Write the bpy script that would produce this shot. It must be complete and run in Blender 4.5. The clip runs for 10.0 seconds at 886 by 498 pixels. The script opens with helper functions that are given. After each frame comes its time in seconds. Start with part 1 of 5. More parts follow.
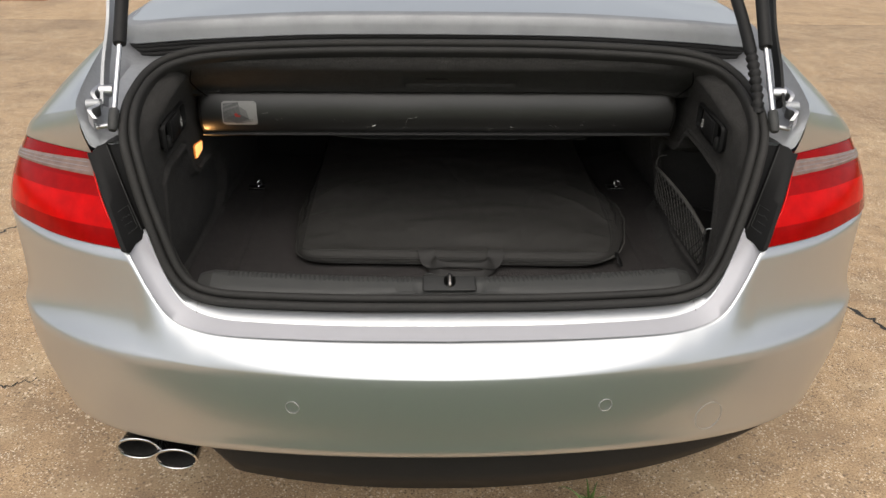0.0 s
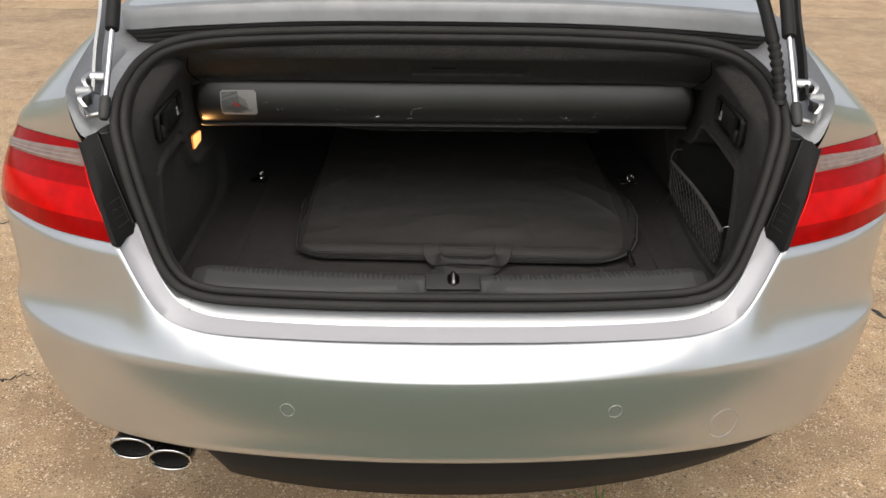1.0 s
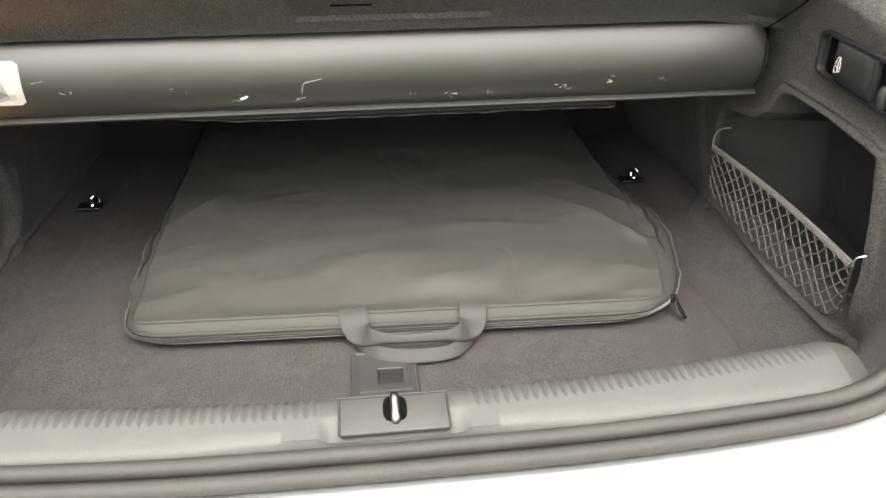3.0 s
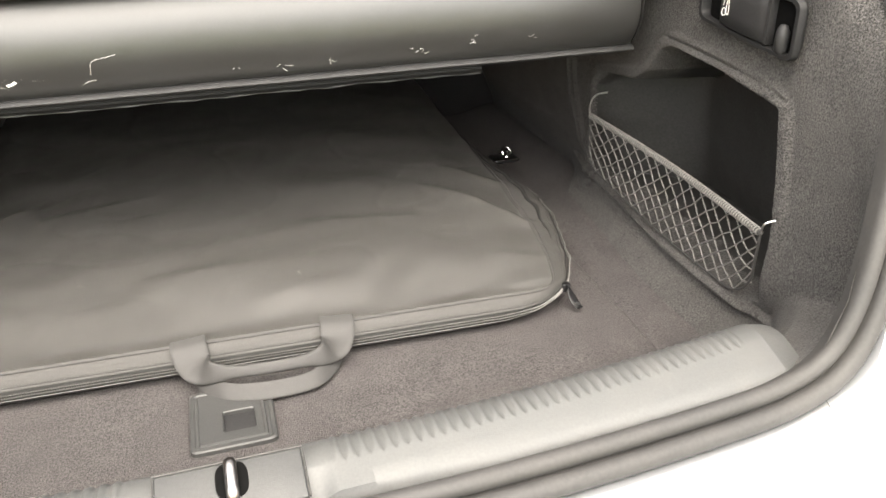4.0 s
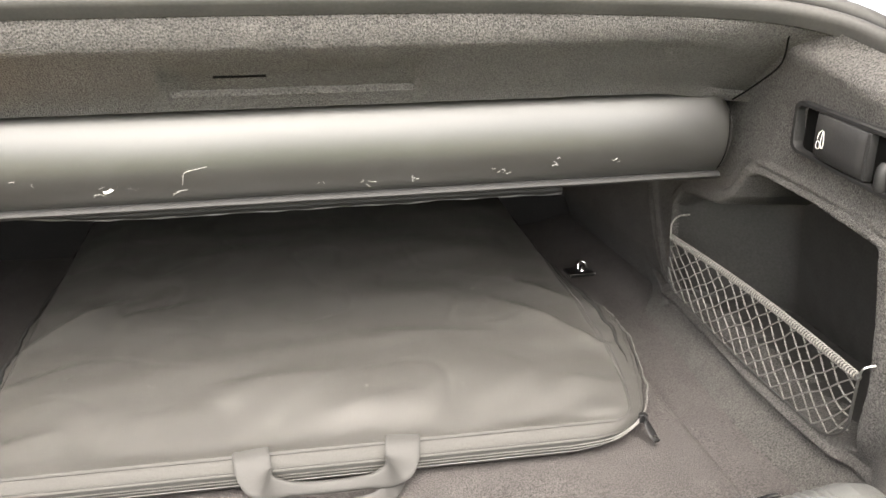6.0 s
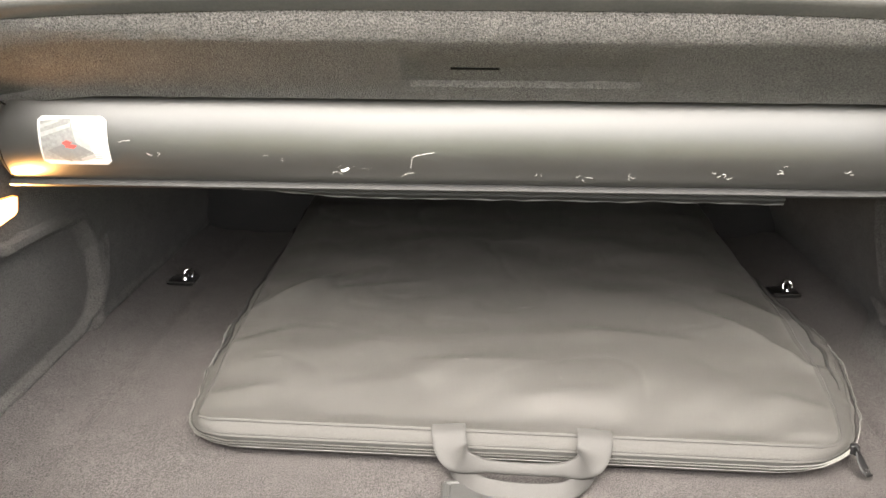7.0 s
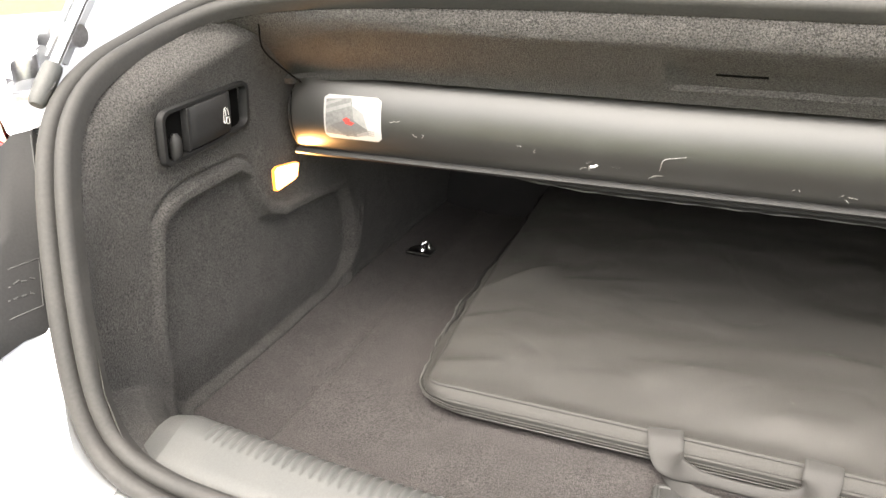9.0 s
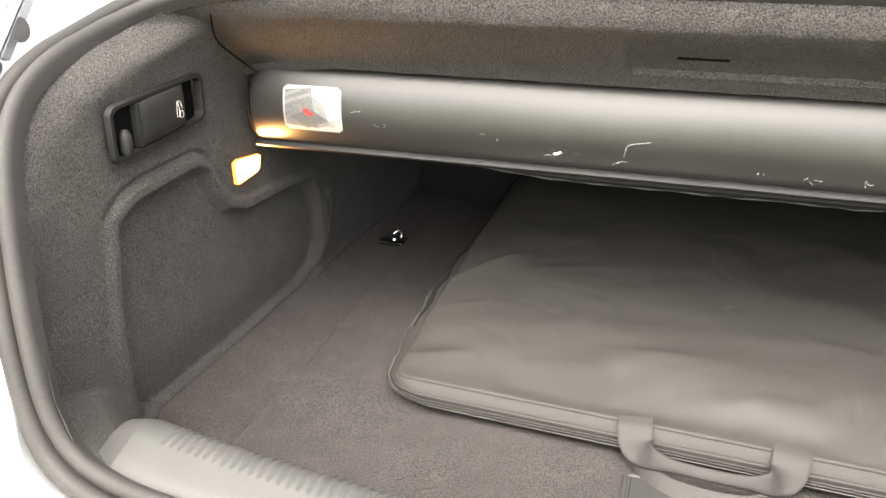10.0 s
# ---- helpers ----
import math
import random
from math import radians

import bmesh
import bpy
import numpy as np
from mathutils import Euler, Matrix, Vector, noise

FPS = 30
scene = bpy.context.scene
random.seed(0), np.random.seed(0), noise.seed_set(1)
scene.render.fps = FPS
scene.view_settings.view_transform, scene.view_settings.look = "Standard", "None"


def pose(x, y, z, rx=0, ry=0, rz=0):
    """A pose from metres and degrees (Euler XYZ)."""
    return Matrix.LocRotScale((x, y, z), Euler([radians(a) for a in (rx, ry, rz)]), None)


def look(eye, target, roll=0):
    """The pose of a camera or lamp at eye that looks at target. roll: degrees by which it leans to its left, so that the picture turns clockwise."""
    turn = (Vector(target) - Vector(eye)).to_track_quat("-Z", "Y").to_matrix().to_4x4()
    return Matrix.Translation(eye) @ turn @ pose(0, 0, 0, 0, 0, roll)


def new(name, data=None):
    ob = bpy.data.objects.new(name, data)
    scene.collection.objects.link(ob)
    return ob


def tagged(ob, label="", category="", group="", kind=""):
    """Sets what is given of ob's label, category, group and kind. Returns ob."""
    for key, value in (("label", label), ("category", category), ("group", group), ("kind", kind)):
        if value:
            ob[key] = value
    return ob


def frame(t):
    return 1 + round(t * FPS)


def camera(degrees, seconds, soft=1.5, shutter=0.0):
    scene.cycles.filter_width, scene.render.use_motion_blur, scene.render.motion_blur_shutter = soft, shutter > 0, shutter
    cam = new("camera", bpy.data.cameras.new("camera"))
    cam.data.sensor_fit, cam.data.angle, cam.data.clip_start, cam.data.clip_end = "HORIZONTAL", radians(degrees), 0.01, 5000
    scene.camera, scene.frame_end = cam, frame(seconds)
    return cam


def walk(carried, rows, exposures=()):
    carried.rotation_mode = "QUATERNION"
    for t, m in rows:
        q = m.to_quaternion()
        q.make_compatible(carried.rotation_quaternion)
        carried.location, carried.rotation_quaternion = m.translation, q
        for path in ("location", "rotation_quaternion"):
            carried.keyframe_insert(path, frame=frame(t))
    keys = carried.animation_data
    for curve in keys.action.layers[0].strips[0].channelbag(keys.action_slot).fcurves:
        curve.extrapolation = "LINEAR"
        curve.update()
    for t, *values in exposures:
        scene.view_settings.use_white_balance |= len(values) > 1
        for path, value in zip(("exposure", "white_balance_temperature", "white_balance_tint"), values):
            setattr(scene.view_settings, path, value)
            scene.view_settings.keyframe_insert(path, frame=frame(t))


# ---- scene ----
cam = camera(59.7, 10.0)
PATH = [
    (0, (-0.055, -1.095, 1.377), (0.007, 0.716, 0.531), 0.7),
    (0.5, (-0.045, -1.071, 1.371), (0.008, 0.736, 0.516), 0.7),
    (1, (-0.037, -1.034, 1.357), (-0.007, 0.77, 0.493), 0.8),
    (1.5, (-0.046, -0.864, 1.319), (-0.037, 0.936, 0.449), 0.7),
    (2, (-0.047, -0.67, 1.276), (-0.024, 1.128, 0.402), 0.0),
    (2.2, (-0.041, -0.587, 1.241), (0.008, 1.213, 0.371), -0.1),
    (3.3, (-0.002, -0.298, 1.118), (0.282, 1.471, 0.229), -1.0),
    (3.5, (0.006, -0.268, 1.106), (0.365, 1.486, 0.214), -1.2),
    (4, (0.032, -0.202, 1.067), (0.538, 1.512, 0.17), -1.3),
    (4.5, (0.055, -0.163, 1.064), (0.621, 1.534, 0.171), -1.4),
    (5, (0.057, -0.164, 1.098), (0.653, 1.557, 0.271), -1.1),
    (5.2, (0.059, -0.167, 1.103), (0.654, 1.574, 0.32), -1.0),
    (6.3, (0.01, -0.186, 1.079), (0.249, 1.689, 0.424), -0.4),
    (6.5, (-0.003, -0.196, 1.076), (0.156, 1.688, 0.424), -0.4),
    (7, (-0.015, -0.198, 1.08), (-0.089, 1.689, 0.423), 0.3),
    (7.5, (-0.03, -0.209, 1.087), (-0.305, 1.655, 0.414), 0.7),
    (8, (-0.039, -0.221, 1.093), (-0.474, 1.607, 0.408), 1.1),
    (8.5, (-0.042, -0.23, 1.098), (-0.584, 1.565, 0.4), 1.4),
    (9, (-0.038, -0.231, 1.097), (-0.647, 1.54, 0.396), 1.5),
    (9.5, (-0.028, -0.224, 1.096), (-0.666, 1.533, 0.385), 1.3),
    (10, (-0.021, -0.207, 1.1), (-0.587, 1.563, 0.361), 0.6),
]
EXPOSURE = [(t, e, k, 10) for t, e, k in ((0.0, 0.45999999999999996, 6800), (1.0, 0.54, 6800), (1.5, 0.68, 6800), (2.0, 1.2, 6800), (2.2, 1.6, 6850), (3.3, 3.35, 7100), (4.0, 3.5, 7100), (5.2, 3.65, 7100), (6.3, 3.85, 7100), (8.0, 3.75, 7100), (9.0, 3.45, 7100), (10.0, 3.45, 7100))]
walk(cam, [(t, look(eye, target, roll)) for t, eye, target, roll in PATH], EXPOSURE)

# ---- light ----
world = bpy.data.worlds.new("world")
scene.world = world
world.use_nodes = True
wn = world.node_tree.nodes
sky = wn.new("ShaderNodeTexSky")
sky.sky_type = "NISHITA"
sky.sun_disc = False
sky.sun_elevation = radians(60)
sky.sun_rotation = radians(185)
sky.air_density, sky.dust_density, sky.ozone_density = 1.0, 3.0, 0.6
bg = wn["Background"]
bg.inputs[1].default_value = 0.13
pale = wn.new("ShaderNodeHueSaturation")
pale.inputs["Saturation"].default_value = 0.35
world.node_tree.links.new(sky.outputs[0], pale.inputs["Color"])
world.node_tree.links.new(pale.outputs[0], bg.inputs[0])

sun = new("sun", bpy.data.lights.new("sun", "SUN"))
sun.data.energy, sun.data.angle, sun.data.color = 1.4, radians(92), (1.0, 0.94, 0.85)
sun.matrix_world = look((-0.25, -2.85, 5.05), (0, 0, 0))


# ---- materials ----
def mat(name, base, rough=0.5, metal=0.0, grain=0.0, size=60.0, bump=0.0, bump_size=0.0, second=None, stain=0.0, coat=0.0, sheen=0.0, spec=0.5, detail=4.0, rough_var=0.0, band=0.2):
    """A surface with two scales of colour variation and a fine relief."""
    m = bpy.data.materials.new(name)
    m.use_nodes = True
    nt = m.node_tree
    n, ln = nt.nodes, nt.links.new
    p = n["Principled BSDF"]
    p.inputs["Roughness"].default_value = rough
    p.inputs["Metallic"].default_value = metal
    p.inputs["Coat Weight"].default_value = coat
    p.inputs["Coat Roughness"].default_value = 0.04
    p.inputs["Sheen Weight"].default_value = sheen
    p.inputs["Sheen Roughness"].default_value = 0.6
    p.inputs["Specular IOR Level"].default_value = spec
    p.inputs["Base Color"].default_value = (*base, 1)
    co = n.new("ShaderNodeTexCoord")
    if grain or stain:
        fine = n.new("ShaderNodeTexNoise")
        fine.inputs["Scale"].default_value, fine.inputs["Detail"].default_value = size, detail
        broad = n.new("ShaderNodeTexNoise")
        broad.inputs["Scale"].default_value, broad.inputs["Detail"].default_value = size / 18, 3.0
        ln(co.outputs["Object"], fine.inputs["Vector"]), ln(co.outputs["Object"], broad.inputs["Vector"])
        spread = n.new("ShaderNodeMapRange")
        spread.inputs["From Min"].default_value, spread.inputs["From Max"].default_value = 0.5 - band, 0.5 + band
        spread.inputs["To Min"].default_value, spread.inputs["To Max"].default_value = 1 - grain, 1 + grain
        ln(fine.outputs["Fac"], spread.inputs["Value"])
        mix = n.new("ShaderNodeMix")
        mix.data_type = "RGBA"
        mix.inputs["A"].default_value = (*base, 1)
        mix.inputs["B"].default_value = (*(second or [c * 0.6 for c in base]), 1)
        edge = n.new("ShaderNodeMapRange")
        edge.inputs["From Min"].default_value, edge.inputs["From Max"].default_value = 0.42, 0.7
        edge.inputs["To Max"].default_value = stain
        ln(broad.outputs["Fac"], edge.inputs["Value"]), ln(edge.outputs["Result"], mix.inputs["Factor"])
        mul = n.new("ShaderNodeMix")
        mul.data_type, mul.blend_type = "RGBA", "MULTIPLY"
        mul.inputs["Factor"].default_value = 1
        ln(mix.outputs["Result"], mul.inputs["A"]), ln(spread.outputs["Result"], mul.inputs["B"])
        ln(mul.outputs["Result"], p.inputs["Base Color"])
        if rough_var:
            rv = n.new("ShaderNodeMapRange")
            rv.inputs["To Min"].default_value, rv.inputs["To Max"].default_value = rough - rough_var, rough + rough_var
            ln(broad.outputs["Fac"], rv.inputs["Value"]), ln(rv.outputs["Result"], p.inputs["Roughness"])
    if bump:
        tex = n.new("ShaderNodeTexNoise")
        tex.inputs["Scale"].default_value, tex.inputs["Detail"].default_value = bump_size or size, 3.0
        ln(co.outputs["Object"], tex.inputs["Vector"])
        b = n.new("ShaderNodeBump")
        b.inputs["Strength"].default_value, b.inputs["Distance"].default_value = 1.0, bump
        ln(tex.outputs["Fac"], b.inputs["Height"]), ln(b.outputs["Normal"], p.inputs["Normal"])
    return m


def emitter(name, colour, strength):
    m = bpy.data.materials.new(name)
    m.use_nodes = True
    p = m.node_tree.nodes["Principled BSDF"]
    p.inputs["Base Color"].default_value = (*colour, 1)
    p.inputs["Emission Color"].default_value = (*colour, 1)
    p.inputs["Emission Strength"].default_value = strength
    return m


M_PAINT = mat("silver_paint", (0.56, 0.58, 0.60), 0.29, 0.86, grain=0.015, size=900, stain=0.12, second=(0.535, 0.55, 0.565), coat=0.45)
M_LEDGE = mat("ledge_paint", (0.50, 0.50, 0.535), 0.5, 0.45, grain=0.02, size=900, stain=0.15, second=(0.46, 0.46, 0.49), spec=0.4)
# Silver paint with the shade of the cover's rear-facing edge put into the colour.
M_EDGE = mat("shaded_silver", (0.31, 0.317, 0.33), 0.45, 0.35, grain=0.03, size=300, stain=0.3, second=(0.16, 0.165, 0.175), spec=0.35)
# Silver for the lid's inside and hinge parts, darker than the body's.
M_PAINT_IN = mat("darker_silver", (0.37, 0.38, 0.395), 0.42, 0.6, grain=0.03, size=300, stain=0.5, second=(0.24, 0.25, 0.265), coat=0.3)
M_GUTTER = mat("channel_paint", (0.38, 0.39, 0.41), 0.45, 0.5, grain=0.05, size=120, stain=0.6, second=(0.34, 0.35, 0.37), spec=0.4)
M_BLACK = mat("black_plastic", (0.013, 0.013, 0.0135), 0.55, grain=0.2, size=400, stain=0.4, second=(0.020, 0.0195, 0.019), bump=0.0002, bump_size=900, spec=0.22)
M_FRAME = mat("lever_plastic", (0.009, 0.009, 0.0093), 0.6, grain=0.2, size=500, bump=0.0001, bump_size=1200, spec=0.15)
M_TRIM = mat("sill_plastic", (0.034, 0.035, 0.0345), 0.56, grain=0.12, size=500, stain=0.5, second=(0.045, 0.0445, 0.043), bump=0.0002, bump_size=1200, rough_var=0.08, spec=0.4)
M_PLATE = mat("catch_plastic", (0.025, 0.0255, 0.0255), 0.5, grain=0.12, size=500, stain=0.4, second=(0.036, 0.036, 0.035), bump=0.0002, bump_size=1200, spec=0.3)
M_RUBBER = mat("rubber", (0.019, 0.0185, 0.018), 0.66, grain=0.15, size=300, stain=0.5, second=(0.030, 0.0285, 0.027), rough_var=0.08, spec=0.3)
M_CARPET = mat("carpet", (0.0350, 0.0334, 0.0322), 0.95, grain=0.68, size=560, stain=0.6, second=(0.046, 0.0437, 0.042), bump=0.003, bump_size=600, sheen=0.03, spec=0.2, detail=3.0, band=0.16)
M_POCKET = mat("pocket_inside", (0.012, 0.0118, 0.0115), 0.6, grain=0.3, size=300, stain=0.4, second=(0.019, 0.0187, 0.018), spec=0.3)
M_FLOOR = mat("floor_carpet", (0.0300, 0.0268, 0.0268), 0.95, grain=0.70, size=560, stain=0.7, second=(0.040, 0.0362, 0.0358), bump=0.0028, bump_size=640, sheen=0.03, spec=0.2, detail=3.0, band=0.16)
M_ROLL = mat("cassette_skin", (0.018, 0.0175, 0.0166), 0.36, grain=0.08, size=500, stain=0.3, second=(0.024, 0.024, 0.024), bump=0.0001, bump_size=1500, rough_var=0.03, spec=0.64)
M_SHINY = mat("glossy_black", (0.008, 0.008, 0.0085), 0.32, grain=0.1, size=200, spec=0.09)
# Paler and glossier than the flap, to draw the glints on its edge.
M_GLINT = mat("glint_edge", (0.03, 0.03, 0.032), 0.28, grain=0.3, size=120, spec=0.6)
M_NYLON = mat("nylon", (0.0315, 0.0307, 0.0293), 0.44, grain=0.3, size=1100, stain=0.7, second=(0.035, 0.034, 0.032), bump=0.0004, bump_size=1300, spec=0.66, rough_var=0.08)
M_GUSSET = mat("gusset_nylon", (0.029, 0.0283, 0.027), 0.68, grain=0.3, size=850, stain=0.6, second=(0.031, 0.030, 0.028), bump=0.0004, bump_size=1400, spec=0.3)
M_WEB = mat("webbing", (0.0175, 0.017, 0.0165), 0.7, grain=0.25, size=900, stain=0.2, bump=0.0003, bump_size=1500)
M_TAPE = mat("zip_tape", (0.012, 0.012, 0.0115), 0.8, grain=0.3, size=900, spec=0.2)
M_ZIP = mat("zip_teeth", (0.066, 0.065, 0.062), 0.5, 0.15, grain=0.15, size=900)
M_CHROME = mat("chrome", (0.72, 0.72, 0.73), 0.2, 1.0, grain=0.05, size=300)
M_STRIKER = mat("worn_striker", (0.24, 0.225, 0.215), 0.3, 1.0, grain=0.2, size=300, stain=0.5)
M_STEEL = mat("steel", (0.62, 0.62, 0.64), 0.28, 1.0, grain=0.12, size=300, stain=0.3)
# Near-black colour in place of the shade inside slots, recesses and joints.
M_HOLE = mat("gap_shade", (0.0025, 0.0025, 0.0025), 0.9, grain=0.2, size=200, spec=0.03)
M_PIPE = mat("exhaust_inside", (0.02, 0.019, 0.018), 0.8, grain=0.3, size=200)
M_RED = mat("red_lens", (0.22, 0.001, 0.0015), 0.10, grain=0.12, size=25, stain=0.3, second=(0.16, 0.001, 0.001), spec=0.12)
# Darker and brighter copies of the red lens, with its light gradient painted in.
M_REDMID = mat("dim_red_lens", (0.27, 0.001, 0.0015), 0.12, grain=0.12, size=40, stain=0.4, second=(0.20, 0.001, 0.001), spec=0.12)
M_REDLIT = mat("bright_red_lens", (0.50, 0.001, 0.0015), 0.16, grain=0.15, size=30, stain=0.3, second=(0.42, 0.001, 0.001), spec=0.12)
M_CLEAR = mat("clear_lens", (0.20, 0.140, 0.120), 0.32, 0.1, grain=0.2, size=60, spec=0.3)
M_CORD = mat("cord", (0.12, 0.117, 0.11), 0.8, grain=0.95, size=900, bump=0.0003, bump_size=900)
M_CORD_GREY = mat("grey_cord", (0.085, 0.082, 0.077), 0.85, grain=0.6, size=900, bump=0.0003, bump_size=900)
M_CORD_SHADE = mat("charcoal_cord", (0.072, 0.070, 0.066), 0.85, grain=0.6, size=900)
M_CORD_DARK = mat("dark_cord", (0.016, 0.0155, 0.015), 0.8, grain=0.5, size=900)
M_WHITE = mat("white_print", (0.55, 0.545, 0.53), 0.5, grain=0.03, size=200)
M_STICKER = mat("sticker", (0.28, 0.276, 0.268), 0.35, grain=0.04, size=200, stain=0.2)
M_GREY = mat("grey_print", (0.085, 0.085, 0.085), 0.4, grain=0.1, size=300)
M_PRINT = mat("dark_print", (0.10, 0.10, 0.10), 0.4, grain=0.2, size=250, stain=0.6, second=(0.15, 0.15, 0.148))
M_PRINT_PALE = mat("pale_print", (0.17, 0.17, 0.167), 0.4, grain=0.1, size=250, stain=0.3)
M_REDPRINT = mat("red_print", (0.32, 0.035, 0.03), 0.4, grain=0.05, size=200)
M_SCRATCH = mat("scuff", (0.17, 0.167, 0.16), 0.7, grain=0.5, size=700)
M_LAMP = emitter("lamp_glass", (1.0, 0.50, 0.16), 1.0)
M_LAMP_RIM = emitter("lamp_rim", (1.0, 0.30, 0.05), 0.16)
M_TYRE = mat("tyre", (0.02, 0.02, 0.02), 0.8, grain=0.2, size=200, bump=0.001, bump_size=120)
M_BRICK = mat("brick", (0.30, 0.12, 0.07), 0.85, grain=0.3, size=60, stain=0.5, bump=0.002, bump_size=90)
M_WEED = mat("weed", (0.10, 0.17, 0.03), 0.55, grain=0.3, size=40)
M_GRASS = mat("grass", (0.050, 0.085, 0.032), 0.9, grain=0.5, size=60, stain=0.6, second=(0.07, 0.085, 0.04), bump=0.01, bump_size=90)
M_LAWN = mat("lawn", (0.06, 0.12, 0.025), 0.9, grain=0.6, size=30, stain=0.7, second=(0.09, 0.12, 0.03), bump=0.02, bump_size=40)


def concrete():
    """Worn tan concrete with exposed pale and dark aggregate and broad stains."""
    m = mat("concrete", (0.40, 0.278, 0.165), 0.9, grain=0.62, size=210, stain=0.75, second=(0.27, 0.187, 0.115), bump=0.003, bump_size=210, detail=6, band=0.25)
    nt = m.node_tree
    n, ln = nt.nodes, nt.links.new
    p = n["Principled BSDF"]
    old = p.inputs["Base Color"].links[0].from_socket
    co = n.new("ShaderNodeTexCoord")
    # broad damp and dusty areas
    for scale, low, high, colour, most in ((1.1, 0.48, 0.62, (0.23, 0.155, 0.095), 0.65), (3.4, 0.52, 0.66, (0.47, 0.36, 0.23), 0.5), (5.5, 0.56, 0.68, (0.17, 0.12, 0.08), 0.6)):
        cloud = n.new("ShaderNodeTexNoise")
        cloud.inputs["Scale"].default_value, cloud.inputs["Detail"].default_value, cloud.inputs["Roughness"].default_value = scale, 7.0, 0.62
        ln(co.outputs["Object"], cloud.inputs["Vector"])
        gate = n.new("ShaderNodeMapRange")
        gate.inputs["From Min"].default_value, gate.inputs["From Max"].default_value, gate.inputs["To Max"].default_value = low, high, most
        ln(cloud.outputs["Fac"], gate.inputs["Value"])
        mix = n.new("ShaderNodeMix")
        mix.data_type = "RGBA"
        mix.inputs["B"].default_value = (*colour, 1)
        ln(gate.outputs["Result"], mix.inputs["Factor"]), ln(old, mix.inputs["A"])
        old = mix.outputs["Result"]
    for scale, limit, colour in ((120, 0.20, (0.70, 0.60, 0.47)), (95, 0.20, (0.13, 0.09, 0.06)), (46, 0.13, (0.66, 0.52, 0.38)), (38, 0.11, (0.14, 0.10, 0.07))):
        v = n.new("ShaderNodeTexVoronoi")
        v.inputs["Scale"].default_value = scale
        ln(co.outputs["Object"], v.inputs["Vector"])
        gate = n.new("ShaderNodeMapRange")
        gate.inputs["From Min"].default_value, gate.inputs["From Max"].default_value = limit, limit + 0.12
        gate.inputs["To Min"].default_value, gate.inputs["To Max"].default_value = 0.9, 0.0
        ln(v.outputs["Distance"], gate.inputs["Value"])
        patch = n.new("ShaderNodeTexNoise")
        patch.inputs["Scale"].default_value, patch.inputs["Detail"].default_value = scale / 7, 2.0
        ln(co.outputs["Object"], patch.inputs["Vector"])
        thin = n.new("ShaderNodeMapRange")
        thin.inputs["From Min"].default_value, thin.inputs["From Max"].default_value = 0.40, 0.56
        ln(patch.outputs["Fac"], thin.inputs["Value"])
        some = n.new("ShaderNodeMath")
        some.operation = "MULTIPLY"
        ln(gate.outputs["Result"], some.inputs[0]), ln(thin.outputs["Result"], some.inputs[1])
        mix = n.new("ShaderNodeMix")
        mix.data_type = "RGBA"
        mix.inputs["B"].default_value = (*colour, 1)
        ln(some.outputs[0], mix.inputs["Factor"]), ln(old, mix.inputs["A"])
        old = mix.outputs["Result"]
    ln(old, p.inputs["Base Color"])
    return m


M_CONCRETE = concrete()


# ---- helpers ----
def smooth(points, n, closed=False):
    """n points evenly spaced along a Catmull-Rom curve through the given points."""
    p = [np.array(q, float) for q in points]
    if closed:
        p = [p[-1]] + p + [p[0], p[1]]
    else:
        p = [2 * p[0] - p[1]] + p + [2 * p[-1] - p[-2]]
    fine = []
    for a, b, c, d in zip(p, p[1:], p[2:], p[3:]):
        for t in np.linspace(0, 1, 24, endpoint=False):
            fine.append(0.5 * (2 * b + (c - a) * t + (2 * a - 5 * b + 4 * c - d) * t * t + (3 * b - a - 3 * c + d) * t ** 3))
    if not closed:
        fine.append(p[-2])
    else:
        fine.append(fine[0])
    fine = np.array(fine)
    s = np.r_[0, np.cumsum(np.linalg.norm(np.diff(fine, axis=0), axis=1))]
    at = np.linspace(0, s[-1], n + 1 if closed else n)[:n]
    return np.stack([np.interp(at, s, fine[:, k]) for k in range(fine.shape[1])], 1)


def mirror(points):
    """A curve from the middle out to +x, mirrored into a whole one from -x to +x."""
    p = np.array(points)
    return np.concatenate([p[:0:-1] * [-1, 1, 1], p])


def mesh_of(name, verts, faces, flat=False):
    me = bpy.data.meshes.new(name)
    me.from_pydata([tuple(map(float, v)) for v in verts], [], faces)
    me.validate()
    me.update()
    if not flat:
        me.polygons.foreach_set("use_smooth", [True] * len(me.polygons))
        me.set_sharp_from_angle(angle=radians(52))
    return me


def part(name, me, material, parent, label="", flat=False):
    """One mesh object under a thing or a part. me: a mesh, a bmesh or (verts, faces)."""
    if isinstance(me, bmesh.types.BMesh):
        bm, me = me, bpy.data.meshes.new(name)
        bm.to_mesh(me)
        bm.free()
        if not flat:
            me.polygons.foreach_set("use_smooth", [True] * len(me.polygons))
    elif isinstance(me, tuple):
        me = mesh_of(name, *me, flat=flat)
    if material and not me.materials:
        me.materials.append(material)
    ob = new(name, me)
    ob.parent = parent
    if parent:
        ob.matrix_parent_inverse = Matrix.Translation(-parent.location) if parent.parent is None else Matrix()
    return tagged(ob, label)


def thing(name, label, category, place=(0, 0, 0), group=""):
    ob = new(name)
    ob.location = place
    return tagged(ob, label, category, group)


